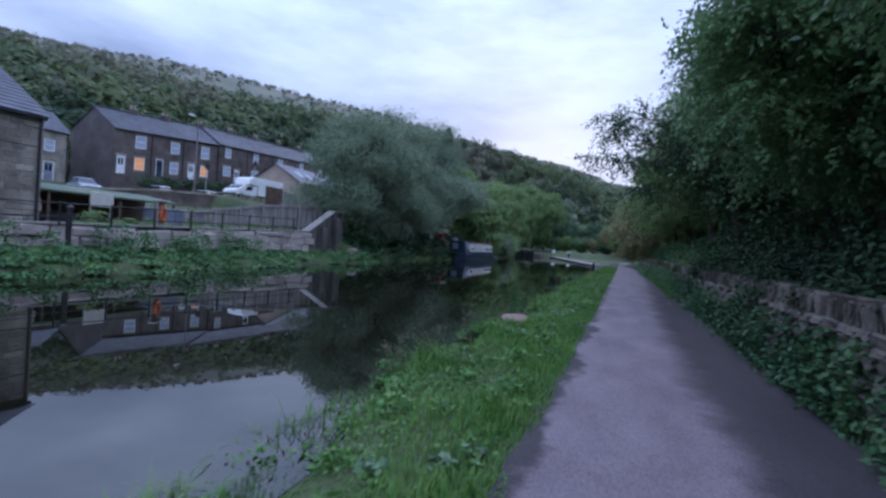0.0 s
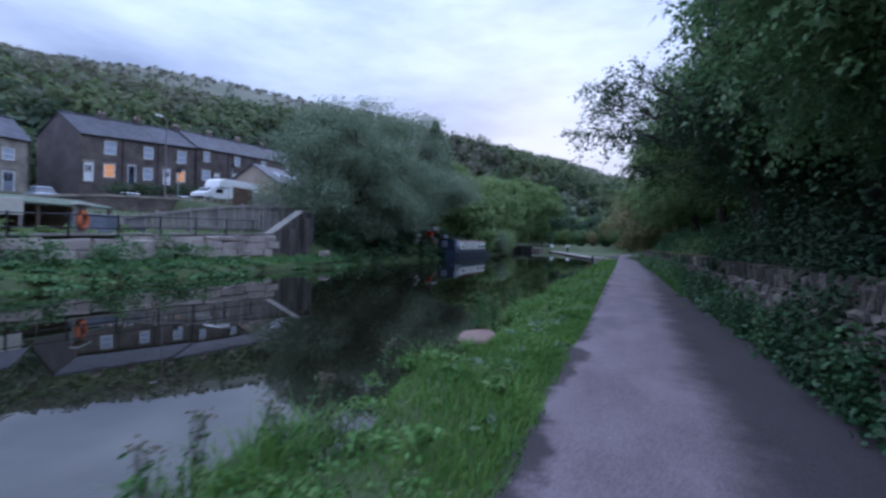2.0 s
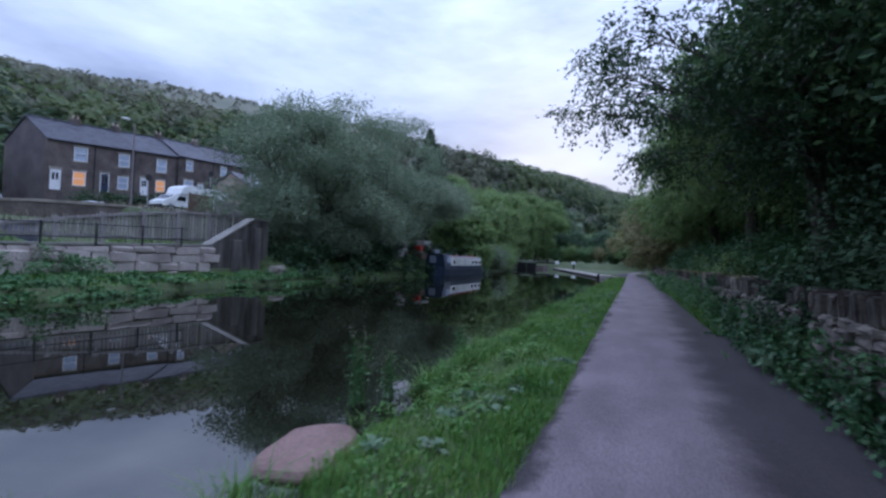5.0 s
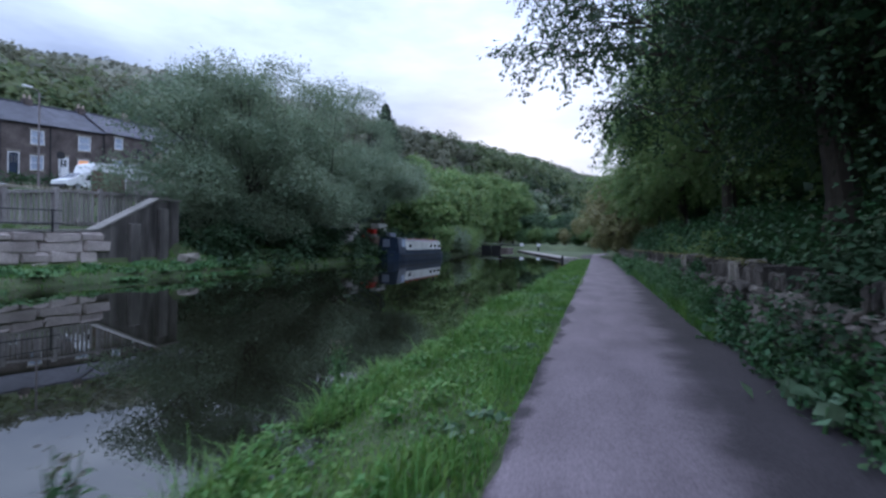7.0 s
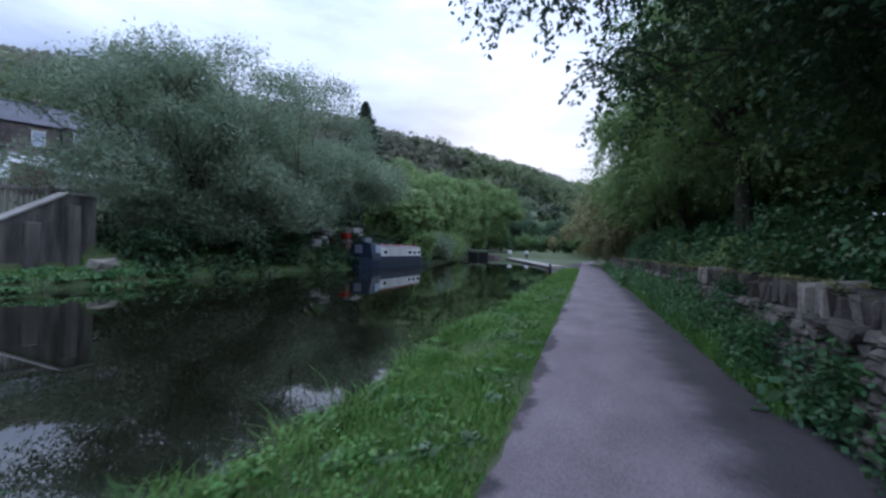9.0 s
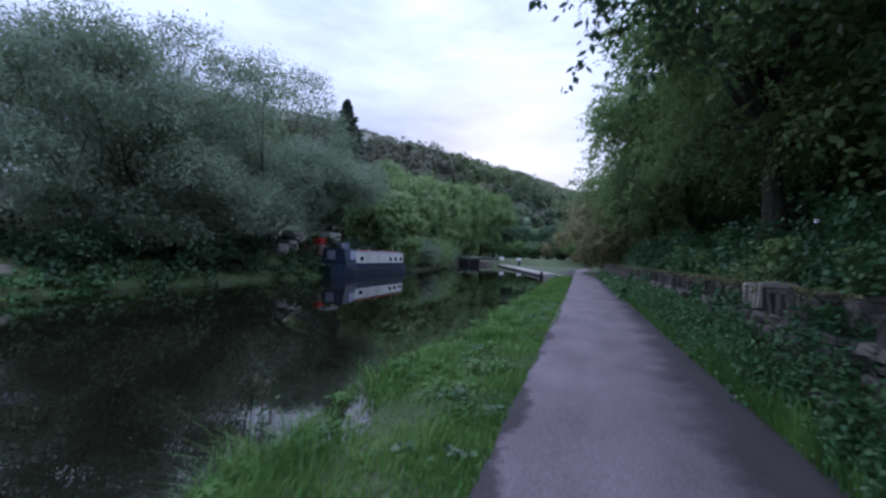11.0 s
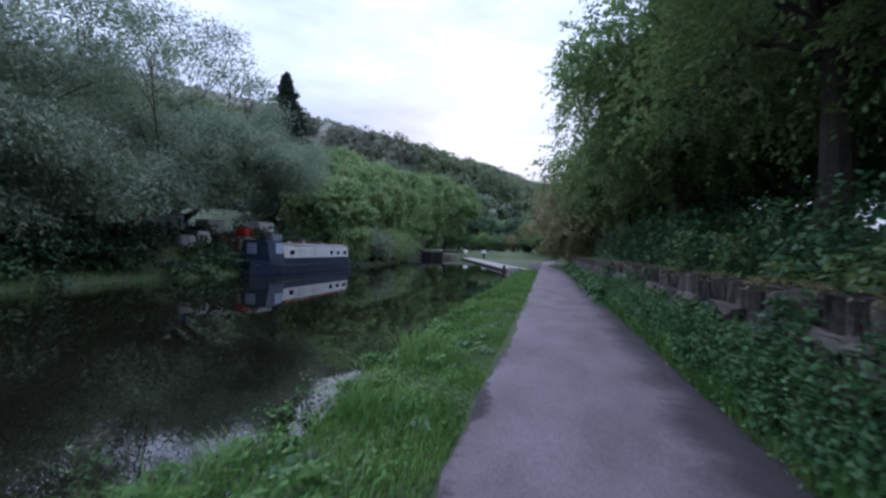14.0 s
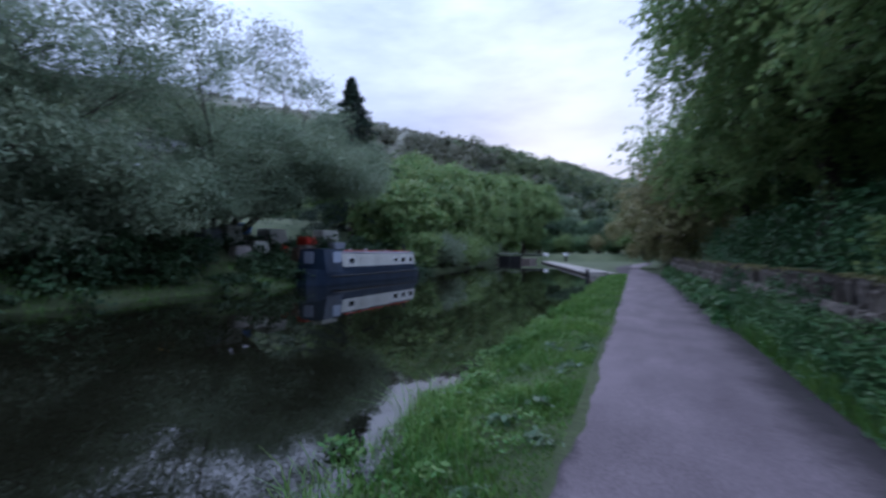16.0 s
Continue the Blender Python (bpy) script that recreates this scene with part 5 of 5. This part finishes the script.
for s in (-1, 1):
    part("chamber_wall", box(s * 3.1 - 0.9, s * 3.1 + 0.9, -0.5, 22, -1.2, 0.55, 0.05), M_SOOT, lockw)
part("island", box(-8.5, -4.0, -1.0, 14, -1.2, 0.3, 0.1), M_SOOT, lockw)
for s in (-1, 1):
    g = thing("lock_gate", (-21.75 + s * 2.15, 109.3, 0), 0, "dark timber lock gate with a white-ended balance beam", "lock gate", "lock gates")
    part("leaf", box(min(0, -s * 2.1), max(0, -s * 2.1), 0, 0.3, -1.0, 1.0, 0.02), M_BLACK, g)
    far = 4.1 if s > 0 else 2.0
    part("balance_beam", box(min(-s * 0.3, s * far), max(-s * 0.3, s * far), 0.02, 0.32, 1.0, 1.3, 0.03), M_BLACK, g)
    part("beam_end", box(min(s * far, s * (far + 0.8)), max(s * far, s * (far + 0.8)), 0.0, 0.34, 0.98, 1.6, 0.03), M_WHITE, g, "white painted beam end")
    part("handrail", tube([(-s * 2.0, 0.3, 0.85), (-s * 2.0, 0.3, 1.5), (0, 0.3, 1.5), (0, 0.3, 0.85)], [0.03] * 4, 6), M_WHITE, g)
far_beam = thing("balance_beam", (-11.4, 111, 0.1), 0, "white-ended balance beam on the lock side", "lock beam")
part("beam", box(-0.85, 0.0, 0, 0.3, 0.95, 1.5, 0.03), M_WHITE, far_beam)
part("pier", box(-0.6, -0.2, 0, 0.3, -0.2, 0.95, 0.02), M_BLACK, far_beam)

# ---------- plants ----------


def blades(x, y, z, height, width, lean=0.5):
    """Bent grass blades, two faces each."""
    n = len(x)
    a = RNG.uniform(0, 2 * math.pi, n)
    h = height * RNG.uniform(0.5, 1.3, n)
    k = lean * RNG.uniform(0.1, 1.0, n) * h
    dx, dy = np.cos(a), np.sin(a)
    w = width * RNG.uniform(0.6, 1.3, n)
    v = np.empty((n, 5, 3))
    for i, (s, t, u) in enumerate(((-1, 0, 0), (1, 0, 0), (0.75, 0.6, 0.35), (-0.75, 0.6, 0.35), (0, 1, 1))):
        v[:, i, 0] = x - dy * w * s * 0.5 + dx * k * u
        v[:, i, 1] = y + dx * w * s * 0.5 + dy * k * u
        v[:, i, 2] = z + h * t * (1 - 0.25 * u)
    b = np.arange(n)[:, None] * 5
    tri = np.concatenate([b + [0, 1, 2], b + [0, 2, 3], b + [3, 2, 4]])
    return v.reshape(-1, 3), tri


def turf(name, n, x0, x1, y0, y1, height, width, mat, label, edge=None, keep=None, lean=0.7):
    x, y = RNG.uniform(0, 1, n), RNG.uniform(y0, y1, n)
    lo = near_edge(y) - 0.08 if edge else np.full(n, x0)
    x = lo + (x1 - lo) * x
    hh = height * (0.55 + 0.9 * np.clip(np.sin(x * 2.1 + 3 * np.sin(y * 0.7)) * np.sin(y * 1.3 + x) + 0.5, 0, 1))
    if edge:
        hh = hh * (1 + 0.9 * smooth(0.7, 0.0, x - near_edge(y))) * (1 - 0.25 * smooth(-0.95, -0.5, x))
    ok = np.ones(n, bool) if keep is None else keep(x, y)
    x, y, hh = x[ok], y[ok], hh[ok]
    v, f = blades(x, y, np.maximum(land(x, y), WATER - 0.1) - 0.01, hh, width, lean)
    return tagged(new(name, mesh_of(name, v, f, mat)), label, "grass", kind="stuff")


slab_gap = lambda x, y: ~((x < -1.95) & (y > 10.2) & (y < 11.5) & (x + 0.22 * (y - 10.2) < -1.85))
turf("verge_grass", 100000, -2.8, -0.55, 0.3, 34, 0.085, 0.011, M_GRASS, "lush green grass on the canal verge", True, slab_gap)
turf("verge_grass", 26000, -2.8, -0.5, 34, 61, 0.13, 0.022, M_GRASS, "lush green grass on the canal verge", True)
turf("verge_tufts", 22000, -2.8, -0.75, 0.3, 36, 0.2, 0.012, M_GRASS, "longer grass tufts leaning in the verge", True, lambda x, y: slab_gap(x, y) & (np.sin(x * 3.1 + 1.7 * np.sin(y * 1.1)) * np.sin(y * 2.3 + x * 1.3) > 0.42), lean=1.1)
turf("margin_grass", 26000, -1.05, -0.58, 0.3, 36, 0.06, 0.01, M_GRASS, "short grass along the path's margin")
turf("edge_grass", 14000, -2.8, -2.1, 0.3, 40, 0.13, 0.012, M_GRASS, "long grass hanging over the water's edge", True, lambda x, y: slab_gap(x, y) & (x < near_edge(y) + 0.3) & (np.sin(y * 1.3) + np.sin(y * 0.47 + 1) > -0.5) & ((y < 24.5) | (x > near_edge(y) + 0.12)), lean=1.4)
turf("bank_hay", 9000, -16.2, -13.0, 0, 30, 0.14, 0.03, M_HAY, "dry grass along the far waterline", None, lambda x, y: (x < far_edge(y) + 0.1) & (x > far_edge(y) - 0.7))
turf("bank_grass", 22000, -17.9, -13.2, 0, 44, 0.16, 0.03, M_GRASS, "long grass on the far bank", None, lambda x, y: x < far_edge(y) + 0.1)
turf("wall_grass", 7000, 1.95, 2.25, 0, 44, 0.14, 0.014, M_WEED, "grass at the foot of the towpath wall")
turf("wall_grass", 12000, 1.8, 2.2, 19, 44, 0.36, 0.012, M_GRASS, "long grass before the towpath wall")
turf("slope_grass", 9000, -46, -18.8, 4, 44, 0.35, 0.07, M_HAY, "dry bleached grass on the slope below the road", None, lambda x, y: (x < -22) | (y < 15))


def weed_bed(name, n, spots, leaf, mat, label, category="weeds", slim=0.65, per=26):
    """Leafy plants: at each spot (x, y, z, height, width) leaves up its stems."""
    spots = np.asarray(spots)
    pick = RNG.integers(0, len(spots), n)
    s = spots[pick]
    t = RNG.uniform(0.05, 1, n) ** 0.8
    spread = s[:, 4] * (1.05 - 0.5 * t)
    at = np.stack([s[:, 0] + RNG.normal(size=n) * spread, s[:, 1] + RNG.normal(size=n) * spread, s[:, 2] + s[:, 3] * t], axis=-1)
    away = at - s[:, :3]
    away[:, 2] = 0
    v, f = leaves_facing(at, away * 1.2 + np.array([0, 0, 0.75]), leaf * 1.25, 0.4, slim)
    return tagged(new(name, mesh_of(name, v, f, mat)), label, category, kind="stuff")


def spots_along(n, x0, x1, y0, y1, h0, h1, w, ok=None):
    x, y = RNG.uniform(x0, x1, n), RNG.uniform(y0, y1, n)
    if ok is not None:
        m = ok(x, y)
        x, y = x[m], y[m]
    return np.stack([x, y, np.maximum(land(x, y), WATER), RNG.uniform(h0, h1, len(x)), np.full(len(x), w)], axis=-1)


weed_bed("nettle_bed", 70000, spots_along(900, 1.98, 2.42, -1, 20, 0.3, 0.95, 0.1), 0.06, M_NETTLE_SHADED, "bed of nettles against the towpath wall")
weed_bed("nettle_bed", 76000, spots_along(900, 1.9, 2.2, 20, 36, 0.35, 1.0, 0.09), 0.043, M_WEED, "bed of nettles against the towpath wall")
weed_bed("nettle_bed", 14000, spots_along(500, 1.8, 2.3, 36, 60, 0.2, 0.8, 0.14), 0.14, M_WEED, "bed of nettles against the towpath wall")
weed_bed("ivy", 42000, spots_along(420, 2.05, 2.9, -2, 17, 0.9, 1.5, 0.2, lambda x, y: (x > 2.5) | (np.sin(y * 0.9) + np.sin(y * 2.1) > 0.3)), 0.065, M_IVY_SHADED, "ivy growing over the towpath wall, shade in its dark colour", "ivy")
weed_bed("undergrowth", 34000, spots_along(180, 2.9, 6.0, -2, 18, 0.6, 2.4, 0.45), 0.085, M_IVY_SHADED, "undergrowth behind the towpath wall, shade in its dark colour", "undergrowth")
weed_bed("undergrowth", 52000, spots_along(260, 2.8, 6.0, 18, 50, 0.5, 2.2, 0.42), 0.085, M_NETTLE_SHADED, "green brambles behind the towpath wall", "undergrowth")
weed_bed("elder_shoots", 3000, spots_along(9, 2.75, 3.2, 22, 36, 0.9, 1.5, 0.2), 0.09, M_FRESH, "bright elder shoots above the towpath wall", "shrub")
weed_bed("verge_weeds", 15000, spots_along(520, -2.4, -0.85, 0.5, 34, 0.03, 0.1, 0.12, lambda x, y: slab_gap(x, y) & (np.sin(y * 0.55) + np.sin(x * 2 + y) > -0.6)), 0.034, M_CLOVER, "low clover and dock in the verge", "weeds", 0.7)
weed_bed("dock_clumps", 5200, spots_along(60, -2.4, -0.9, 0.8, 34, 0.08, 0.22, 0.1, lambda x, y: slab_gap(x, y)), 0.06, M_CLOVER, "green dock and nettle clumps in the verge", "weeds", 0.5)
weed_bed("pale_weeds", 1500, spots_along(60, -1.8, -0.7, 0.5, 34, 0.03, 0.1, 0.08), 0.075, M_PALE, "pale dock leaves in the verge", "weeds", 0.6)
weed_bed("edge_weeds", 3600, spots_along(130, -2.6, -2.0, 3.8, 40, 0.06, 0.22, 0.07, lambda x, y: slab_gap(x, y) & (x > near_edge(y) - 0.05) & (x < near_edge(y) + 0.25)), 0.05, M_CLOVER, "tall weeds at the water's edge", "weeds", 0.45)
weed_bed("bank_weeds", 30000, spots_along(420, -17.2, -13.2, 0, 30, 0.05, 0.24, 0.2, lambda x, y: x < far_edge(y)), 0.1, M_WEED, "weeds and brambles below the yard wall", "weeds")
weed_bed("bank_weeds", 6000, spots_along(24, -17.6, -16.4, 5, 18, 0.4, 1.2, 0.26), 0.08, M_WEED, "tall bushes below the yard wall", "weeds")
# dark growth added over the bank; its colour stands for the willows' shade
weed_bed("bank_undergrowth", 26000, spots_along(300, -22.5, -15.6, 26.8, 60, 0.2, 1.0, 0.35, lambda x, y: x < far_edge(y)), 0.17, M_SHADE, "low growth under the willows, their shade put into its dark colour", "undergrowth")
weed_bed("yard_shrubs", 6000, spots_along(40, -19.8, -18.7, 11, 22, 0.3, 0.8, 0.25), 0.12, M_FRESH, "small bright shrubs in the yard", "shrub")


iy = np.concatenate([RNG.normal(m, w, k) for m, w, k in ((21.8, 0.35, 26), (24.6, 0.5, 34), (26.2, 0.3, 18), (33.0, 0.8, 40), (37.5, 1.0, 30))])
ik = len(iy)
weed_bed("wall_ivy", 12000, np.stack([RNG.uniform(2.08, 2.2, ik), iy, RNG.uniform(0.35, 0.75, ik), RNG.uniform(0.35, 0.6, ik), np.full(ik, 0.09)], axis=-1), 0.05, M_NETTLE_SHADED, "ivy hanging over the towpath wall", "ivy")
ty = RNG.uniform(19, 50, 160)
weed_bed("wall_moss", 9000, np.stack([RNG.uniform(2.16, 2.6, 160), ty, np.full(160, 1.18), np.full(160, 0.12), np.full(160, 0.06)], axis=-1), 0.04, M_OLIVE, "ochre moss and grass along the wall top", "moss")


def tall_plant(x, y, h, mat, label, stems, seeds, leafy_mat=M_WEED, per=7, leaf=0.065):
    """A tuft of thin stalks with leaves and seed heads."""
    p = thing("tall_weed", (x, y, max(gz(x, y), WATER - 0.1)), 0, label, "weed", "tall weeds at the water")
    bm = bmesh.new()
    tips = []
    for i in range(stems):
        a, k = RNG.uniform(0, 6.28), RNG.uniform(0.03, 0.2) * h
        t = Vector((math.cos(a) * k, math.sin(a) * k, h * RNG.uniform(0.65, 1.0)))
        f = Vector((RNG.normal() * 0.06, RNG.normal() * 0.06, 0))
        tube([f, f.lerp(t, 0.5) + Vector((0, 0, 0.05)), t], [0.006, 0.005, 0.003], 4, bm)
        tips.append((f, t))
    tagged(part("stalk", bm, mat, p), kind="stuff")
    at = np.concatenate([np.array(f.lerp(t, 1.0)) + RNG.normal(size=(seeds, 3)) * 0.03 for f, t in tips])
    v, f = leaves(at, 0.03, 0.7)
    tagged(part("seed_head", mesh_of("seed_head", v, f, M_DRY), M_DRY, p), kind="stuff")
    at = np.concatenate([np.array([np.array(f.lerp(t, q)) for q in RNG.uniform(0.05, 0.92, per)]) + RNG.normal(size=(per, 3)) * 0.05 for f, t in tips])
    v, f = leaves(at, leaf, 0.4)
    part("foliage", mesh_of("foliage", v, f, leafy_mat), leafy_mat, p)


for x, y, h in ((-2.57, 5.0, 0.6), (-2.62, 5.4, 0.55), (-2.52, 6.0, 0.5), (-2.67, 6.9, 0.5), (-2.62, 8.2, 0.55), (-2.57, 20.6, 0.7), (-2.62, 24.2, 0.6), (-2.4, 26.5, 0.45)):
    tall_plant(x, y, h, M_DRY, "dry stalks with seed heads at the water's edge", 6, 9)
for x, y, h in ((-2.57, 12.0, 0.95), (-2.42, 12.4, 0.7), (-2.67, 15.4, 0.6)):
    tall_plant(x, y, h, M_WEED, "tall green water weed in flower at the edge", 14, 4, M_WEED, 15, 0.055)
# big pale leaves by the wall
for x, y in ((1.83, 15.3), (1.86, 15.9), (1.9, 19.3)):
    p = thing("burdock", (x, y, gz(x, y)), 0, "burdock with large pale leaves by the wall", "plant", "burdocks")
    at = RNG.normal(size=(16, 3)) * np.array([0.14, 0.16, 0.08]) + np.array([0, 0, 0.22])
    v, f = leaves(at, 0.17, 0.7, 0.1)
    tagged(part("leaf", mesh_of("leaf", v, f, M_PALE), M_PALE, p), kind="stuff")
    part("stalk", tube([(0, 0, 0), (0.02, 0, 0.25)], [0.02, 0.012], 5), M_WEED, p)
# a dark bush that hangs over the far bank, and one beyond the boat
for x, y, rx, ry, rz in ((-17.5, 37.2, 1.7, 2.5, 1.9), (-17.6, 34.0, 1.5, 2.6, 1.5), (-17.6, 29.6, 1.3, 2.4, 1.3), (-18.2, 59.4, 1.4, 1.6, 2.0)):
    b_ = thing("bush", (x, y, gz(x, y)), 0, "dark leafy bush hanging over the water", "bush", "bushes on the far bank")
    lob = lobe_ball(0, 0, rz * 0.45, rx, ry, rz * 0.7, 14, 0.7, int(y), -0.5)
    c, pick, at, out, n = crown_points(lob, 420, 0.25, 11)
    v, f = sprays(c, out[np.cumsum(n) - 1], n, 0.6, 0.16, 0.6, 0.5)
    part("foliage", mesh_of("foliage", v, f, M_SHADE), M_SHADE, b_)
    bm = bmesh.new()
    for i in range(8):
        tube([(0, 0, -0.2), tuple(c[i] * 0.5), tuple(c[i])], [0.05, 0.03, 0.01], 5, bm)
    part("stem", bm, M_BARK, b_)
# low growth down to the water between the boat and the lock
for i in range(11):
    y = 59.5 + i * 4.6
    x = float(far_edge(y)) - 0.9
    b_ = thing("bush", (x, y, gz(x, y)), 0, "leafy green bush drooping to the canal", "bush", "bushes beyond the boat")
    lob = lobe_ball(0.1, 0, 1.4, 1.7, 2.8, 1.7, 16, 0.9, 900 + i, -0.6)
    c, pick, at, out, n = crown_points(lob, 400, 0.3, 10)
    v, f = leaves_facing(at, out + np.array([0, 0, 0.35]), 0.3, 0.5, 0.5)
    mat = (M_FRESH, M_WILLOW, M_FRESH)[i % 3]
    part("foliage", mesh_of("foliage", v, f, mat), mat, b_)
    bm = bmesh.new()
    for k in range(8):
        tube([(0, 0, -0.2), tuple(c[k] * 0.5), tuple(c[k])], [0.05, 0.03, 0.01], 5, bm)
    part("stem", bm, M_BARK, b_)
for i, (x, y) in enumerate([(-17.5, 131), (-14, 128), (-10.5, 127), (-7, 126), (-3.5, 124), (-0.5, 118), (3.6, 112), (-16, 137)]):
    b_ = thing("bush", (x, y, gz(x, y)), 0, "leafy bush at the edge of the lock side", "bush", "bushes beyond the lock")
    lob = lobe_ball(0, 0, 1.7, 2.6, 2.2, 2.2, 18, 1.0, 940 + i, -0.75)
    c, pick, at, out, n = crown_points(lob, 420, 0.3, 10)
    mat = (M_MID, M_FRESH, M_MID, M_OLIVE)[i % 4]
    v, f = leaves_facing(at, out + np.array([0, 0, 0.35]), 0.36, 0.5, 0.5)
    part("foliage", mesh_of("foliage", v, f, mat), mat, b_)
    part("stem", tube([(0, 0, -0.2), (0.05, 0, 0.8), (0, 0.05, 1.6)], [0.09, 0.06, 0.03], 6), M_BARK, b_)
# the pink kerb slab at the water's edge
slab = thing("edging_slab", (-2.26, 10.8, -0.24), 14, "worn pink sandstone slab at the canal edge", "stone")
bm = bmesh.new()
rim = [(0.33 * math.copysign(abs(math.cos(a)) ** 0.6, math.cos(a)), 0.52 * math.copysign(abs(math.sin(a)) ** 0.7, math.sin(a))) for a in [2 * math.pi * i / 28 for i in range(28)]]
lo = [bm.verts.new((x, y, 0)) for x, y in rim]
hi = [bm.verts.new((x, y, 0.08)) for x, y in rim]
cap = [bm.verts.new((x * 0.9, y * 0.93, 0.115)) for x, y in rim]
for i in range(28):
    j = (i + 1) % 28
    bm.faces.new((lo[i], lo[j], hi[j], hi[i]))
    bm.faces.new((hi[i], hi[j], cap[j], cap[i]))
bm.faces.new(cap)
bm.faces.new(lo[::-1])
for v in bm.verts:
    v.co += noise.noise_vector(v.co * 4.1) * 0.025
part("slab", bm, M_PINK, slab)

# ---------- stones of the walls ----------
wall = thing("towpath_wall", (2.1, 0, 0), 0, "old drystone wall with upright coping, gaps and missing stones", "wall")
part("core", box(0.14, 0.42, -3, 60, -0.1, 0.93), M_MORTAR, wall)
BODY = [stone_mesh("stone", 0.2, w, h, M_WALLSTONE, 0.025, 0.012, 100 + i) for i, (w, h) in enumerate(((0.24, 0.1), (0.32, 0.11), (0.18, 0.1), (0.4, 0.115), (0.27, 0.085)))]
CAPS = [stone_mesh("coping_stone", 0.42, w, h, M_WALLSTONE, 0.02, 0.01, 200 + i) for i, (w, h) in enumerate(((0.045, 0.28), (0.065, 0.25), (0.038, 0.31), (0.08, 0.27), (0.055, 0.23)))]
PALE = [stone_mesh("coping_stone", 0.42, w, h, M_STONE, 0.02, 0.01, 250 + i) for i, (w, h) in enumerate(((0.06, 0.3), (0.085, 0.33)))]
g = random.Random(5)
HOLES = ((26.3, 26.9, 0.45, 1.0), (27.1, 27.5, 0.6, 1.0), (28.4, 29.0, 0.55, 1.0), (30.0, 30.7, 0.5, 1.0), (14.3, 14.9, 0.6, 1.0))
hole = lambda y, z: any(a < y < c and lo < z < hi for a, c, lo, hi in HOLES)
rest_v, rest_f = [], []


def joined(me, m):
    """Adds a stone's mesh to the joined rest."""
    k = len(rest_v)
    rest_v.extend([tuple(m @ v.co) for v in me.vertices])
    rest_f.extend([[k + i for i in p.vertices] for p in me.polygons])


for row in range(9):
    y = -2.0 + g.random() * 0.3
    while y < 58:
        me = g.choice(BODY)
        w = max(v.co.y for v in me.vertices) * 2
        z = 0.02 + row * 0.106
        if not hole(y + w / 2, z + 0.05):
            m = pose(0.08 + g.uniform(-0.045, 0.035), y + w / 2, z, g.uniform(-3, 3), g.uniform(-3, 3), g.uniform(-4, 4))
            if row > 3 and 18 < y < 31:
                part("stone", me, M_WALLSTONE, wall).matrix_basis = m
            else:
                joined(me, m)
        y += w + 0.02
y = -2.0
while y < 58:
    me = g.choice(PALE if 19.0 < y < 19.8 or 23.4 < y < 24.2 else CAPS)
    w = max(v.co.y for v in me.vertices) * 2
    if g.random() > 0.05 and not (15.6 < y < 16.3):
        m = pose(0.27 + g.uniform(-0.04, 0.04), y + w / 2, 0.95 + g.uniform(-0.02, 0.03), g.uniform(-9, 9), g.uniform(-4, 4), g.uniform(-6, 6))
        if 12 < y < 32:
            part("coping_stone", me, M_WALLSTONE, wall).matrix_basis = m
        else:
            joined(me, m)
    y += w + g.uniform(0.0, 0.02)
me = bpy.data.meshes.new("far_stones")
me.from_pydata(rest_v, [], rest_f)
me.materials.append(M_WALLSTONE)
tagged(part("far_stones", me, M_WALLSTONE, wall), kind="stuff")
# the blocks of the yard wall
BLOCK = [stone_mesh("block", 0.3, w, h, M_BLOCK, 0.05, 0.03, 300 + i) for i, (w, h) in enumerate(((1.1, 0.38), (0.8, 0.37), (1.45, 0.38), (0.6, 0.36), (0.95, 0.39)))]
for row in range(4):
    y = -6.0 + g.random()
    while y < 23.0:
        me = g.choice(BLOCK)
        w = max(v.co.y for v in me.vertices) * 2
        z = row * 0.385
        high = 0.9 + 0.0125 * (y + 8) if y < 8 else 1.1 + 0.0275 * (y - 8)
        fit = min(0.38, high - z - 0.01)
        if fit > 0.1:
            o = part("block", me, M_BLOCK, bank_wall)
            o.matrix_basis = pose(-0.06 + g.uniform(-0.03, 0.03), y + w / 2, z, 0, g.uniform(-2, 2), g.uniform(-2, 2)) @ Matrix.Diagonal((1, 1, fit / 0.37, 1))
        y += w + 0.005

# the stones of the canalside building's front
FACE = [stone_mesh("stone", 0.12, w, h, M_STONE, 0.02, 0.01, 400 + i) for i, (w, h) in enumerate(((0.4, 0.2), (0.55, 0.21), (0.3, 0.2), (0.48, 0.19)))]
front = next(o for o in b1.children if o.name.startswith("front_wall"))
for row in range(17):
    y = 5.2 + g.random() * 0.3
    while y < 11.6:
        me = g.choice(FACE)
        w = min(max(v.co.y for v in me.vertices) * 2, 11.93 - y)
        if w > 0.2:
            part("stone", me, M_STONE, front).matrix_basis = pose(-0.035 + g.uniform(-0.012, 0.012), y + w / 2, row * 0.222, 0, 0, g.uniform(-1, 1))
        y += w + 0.015
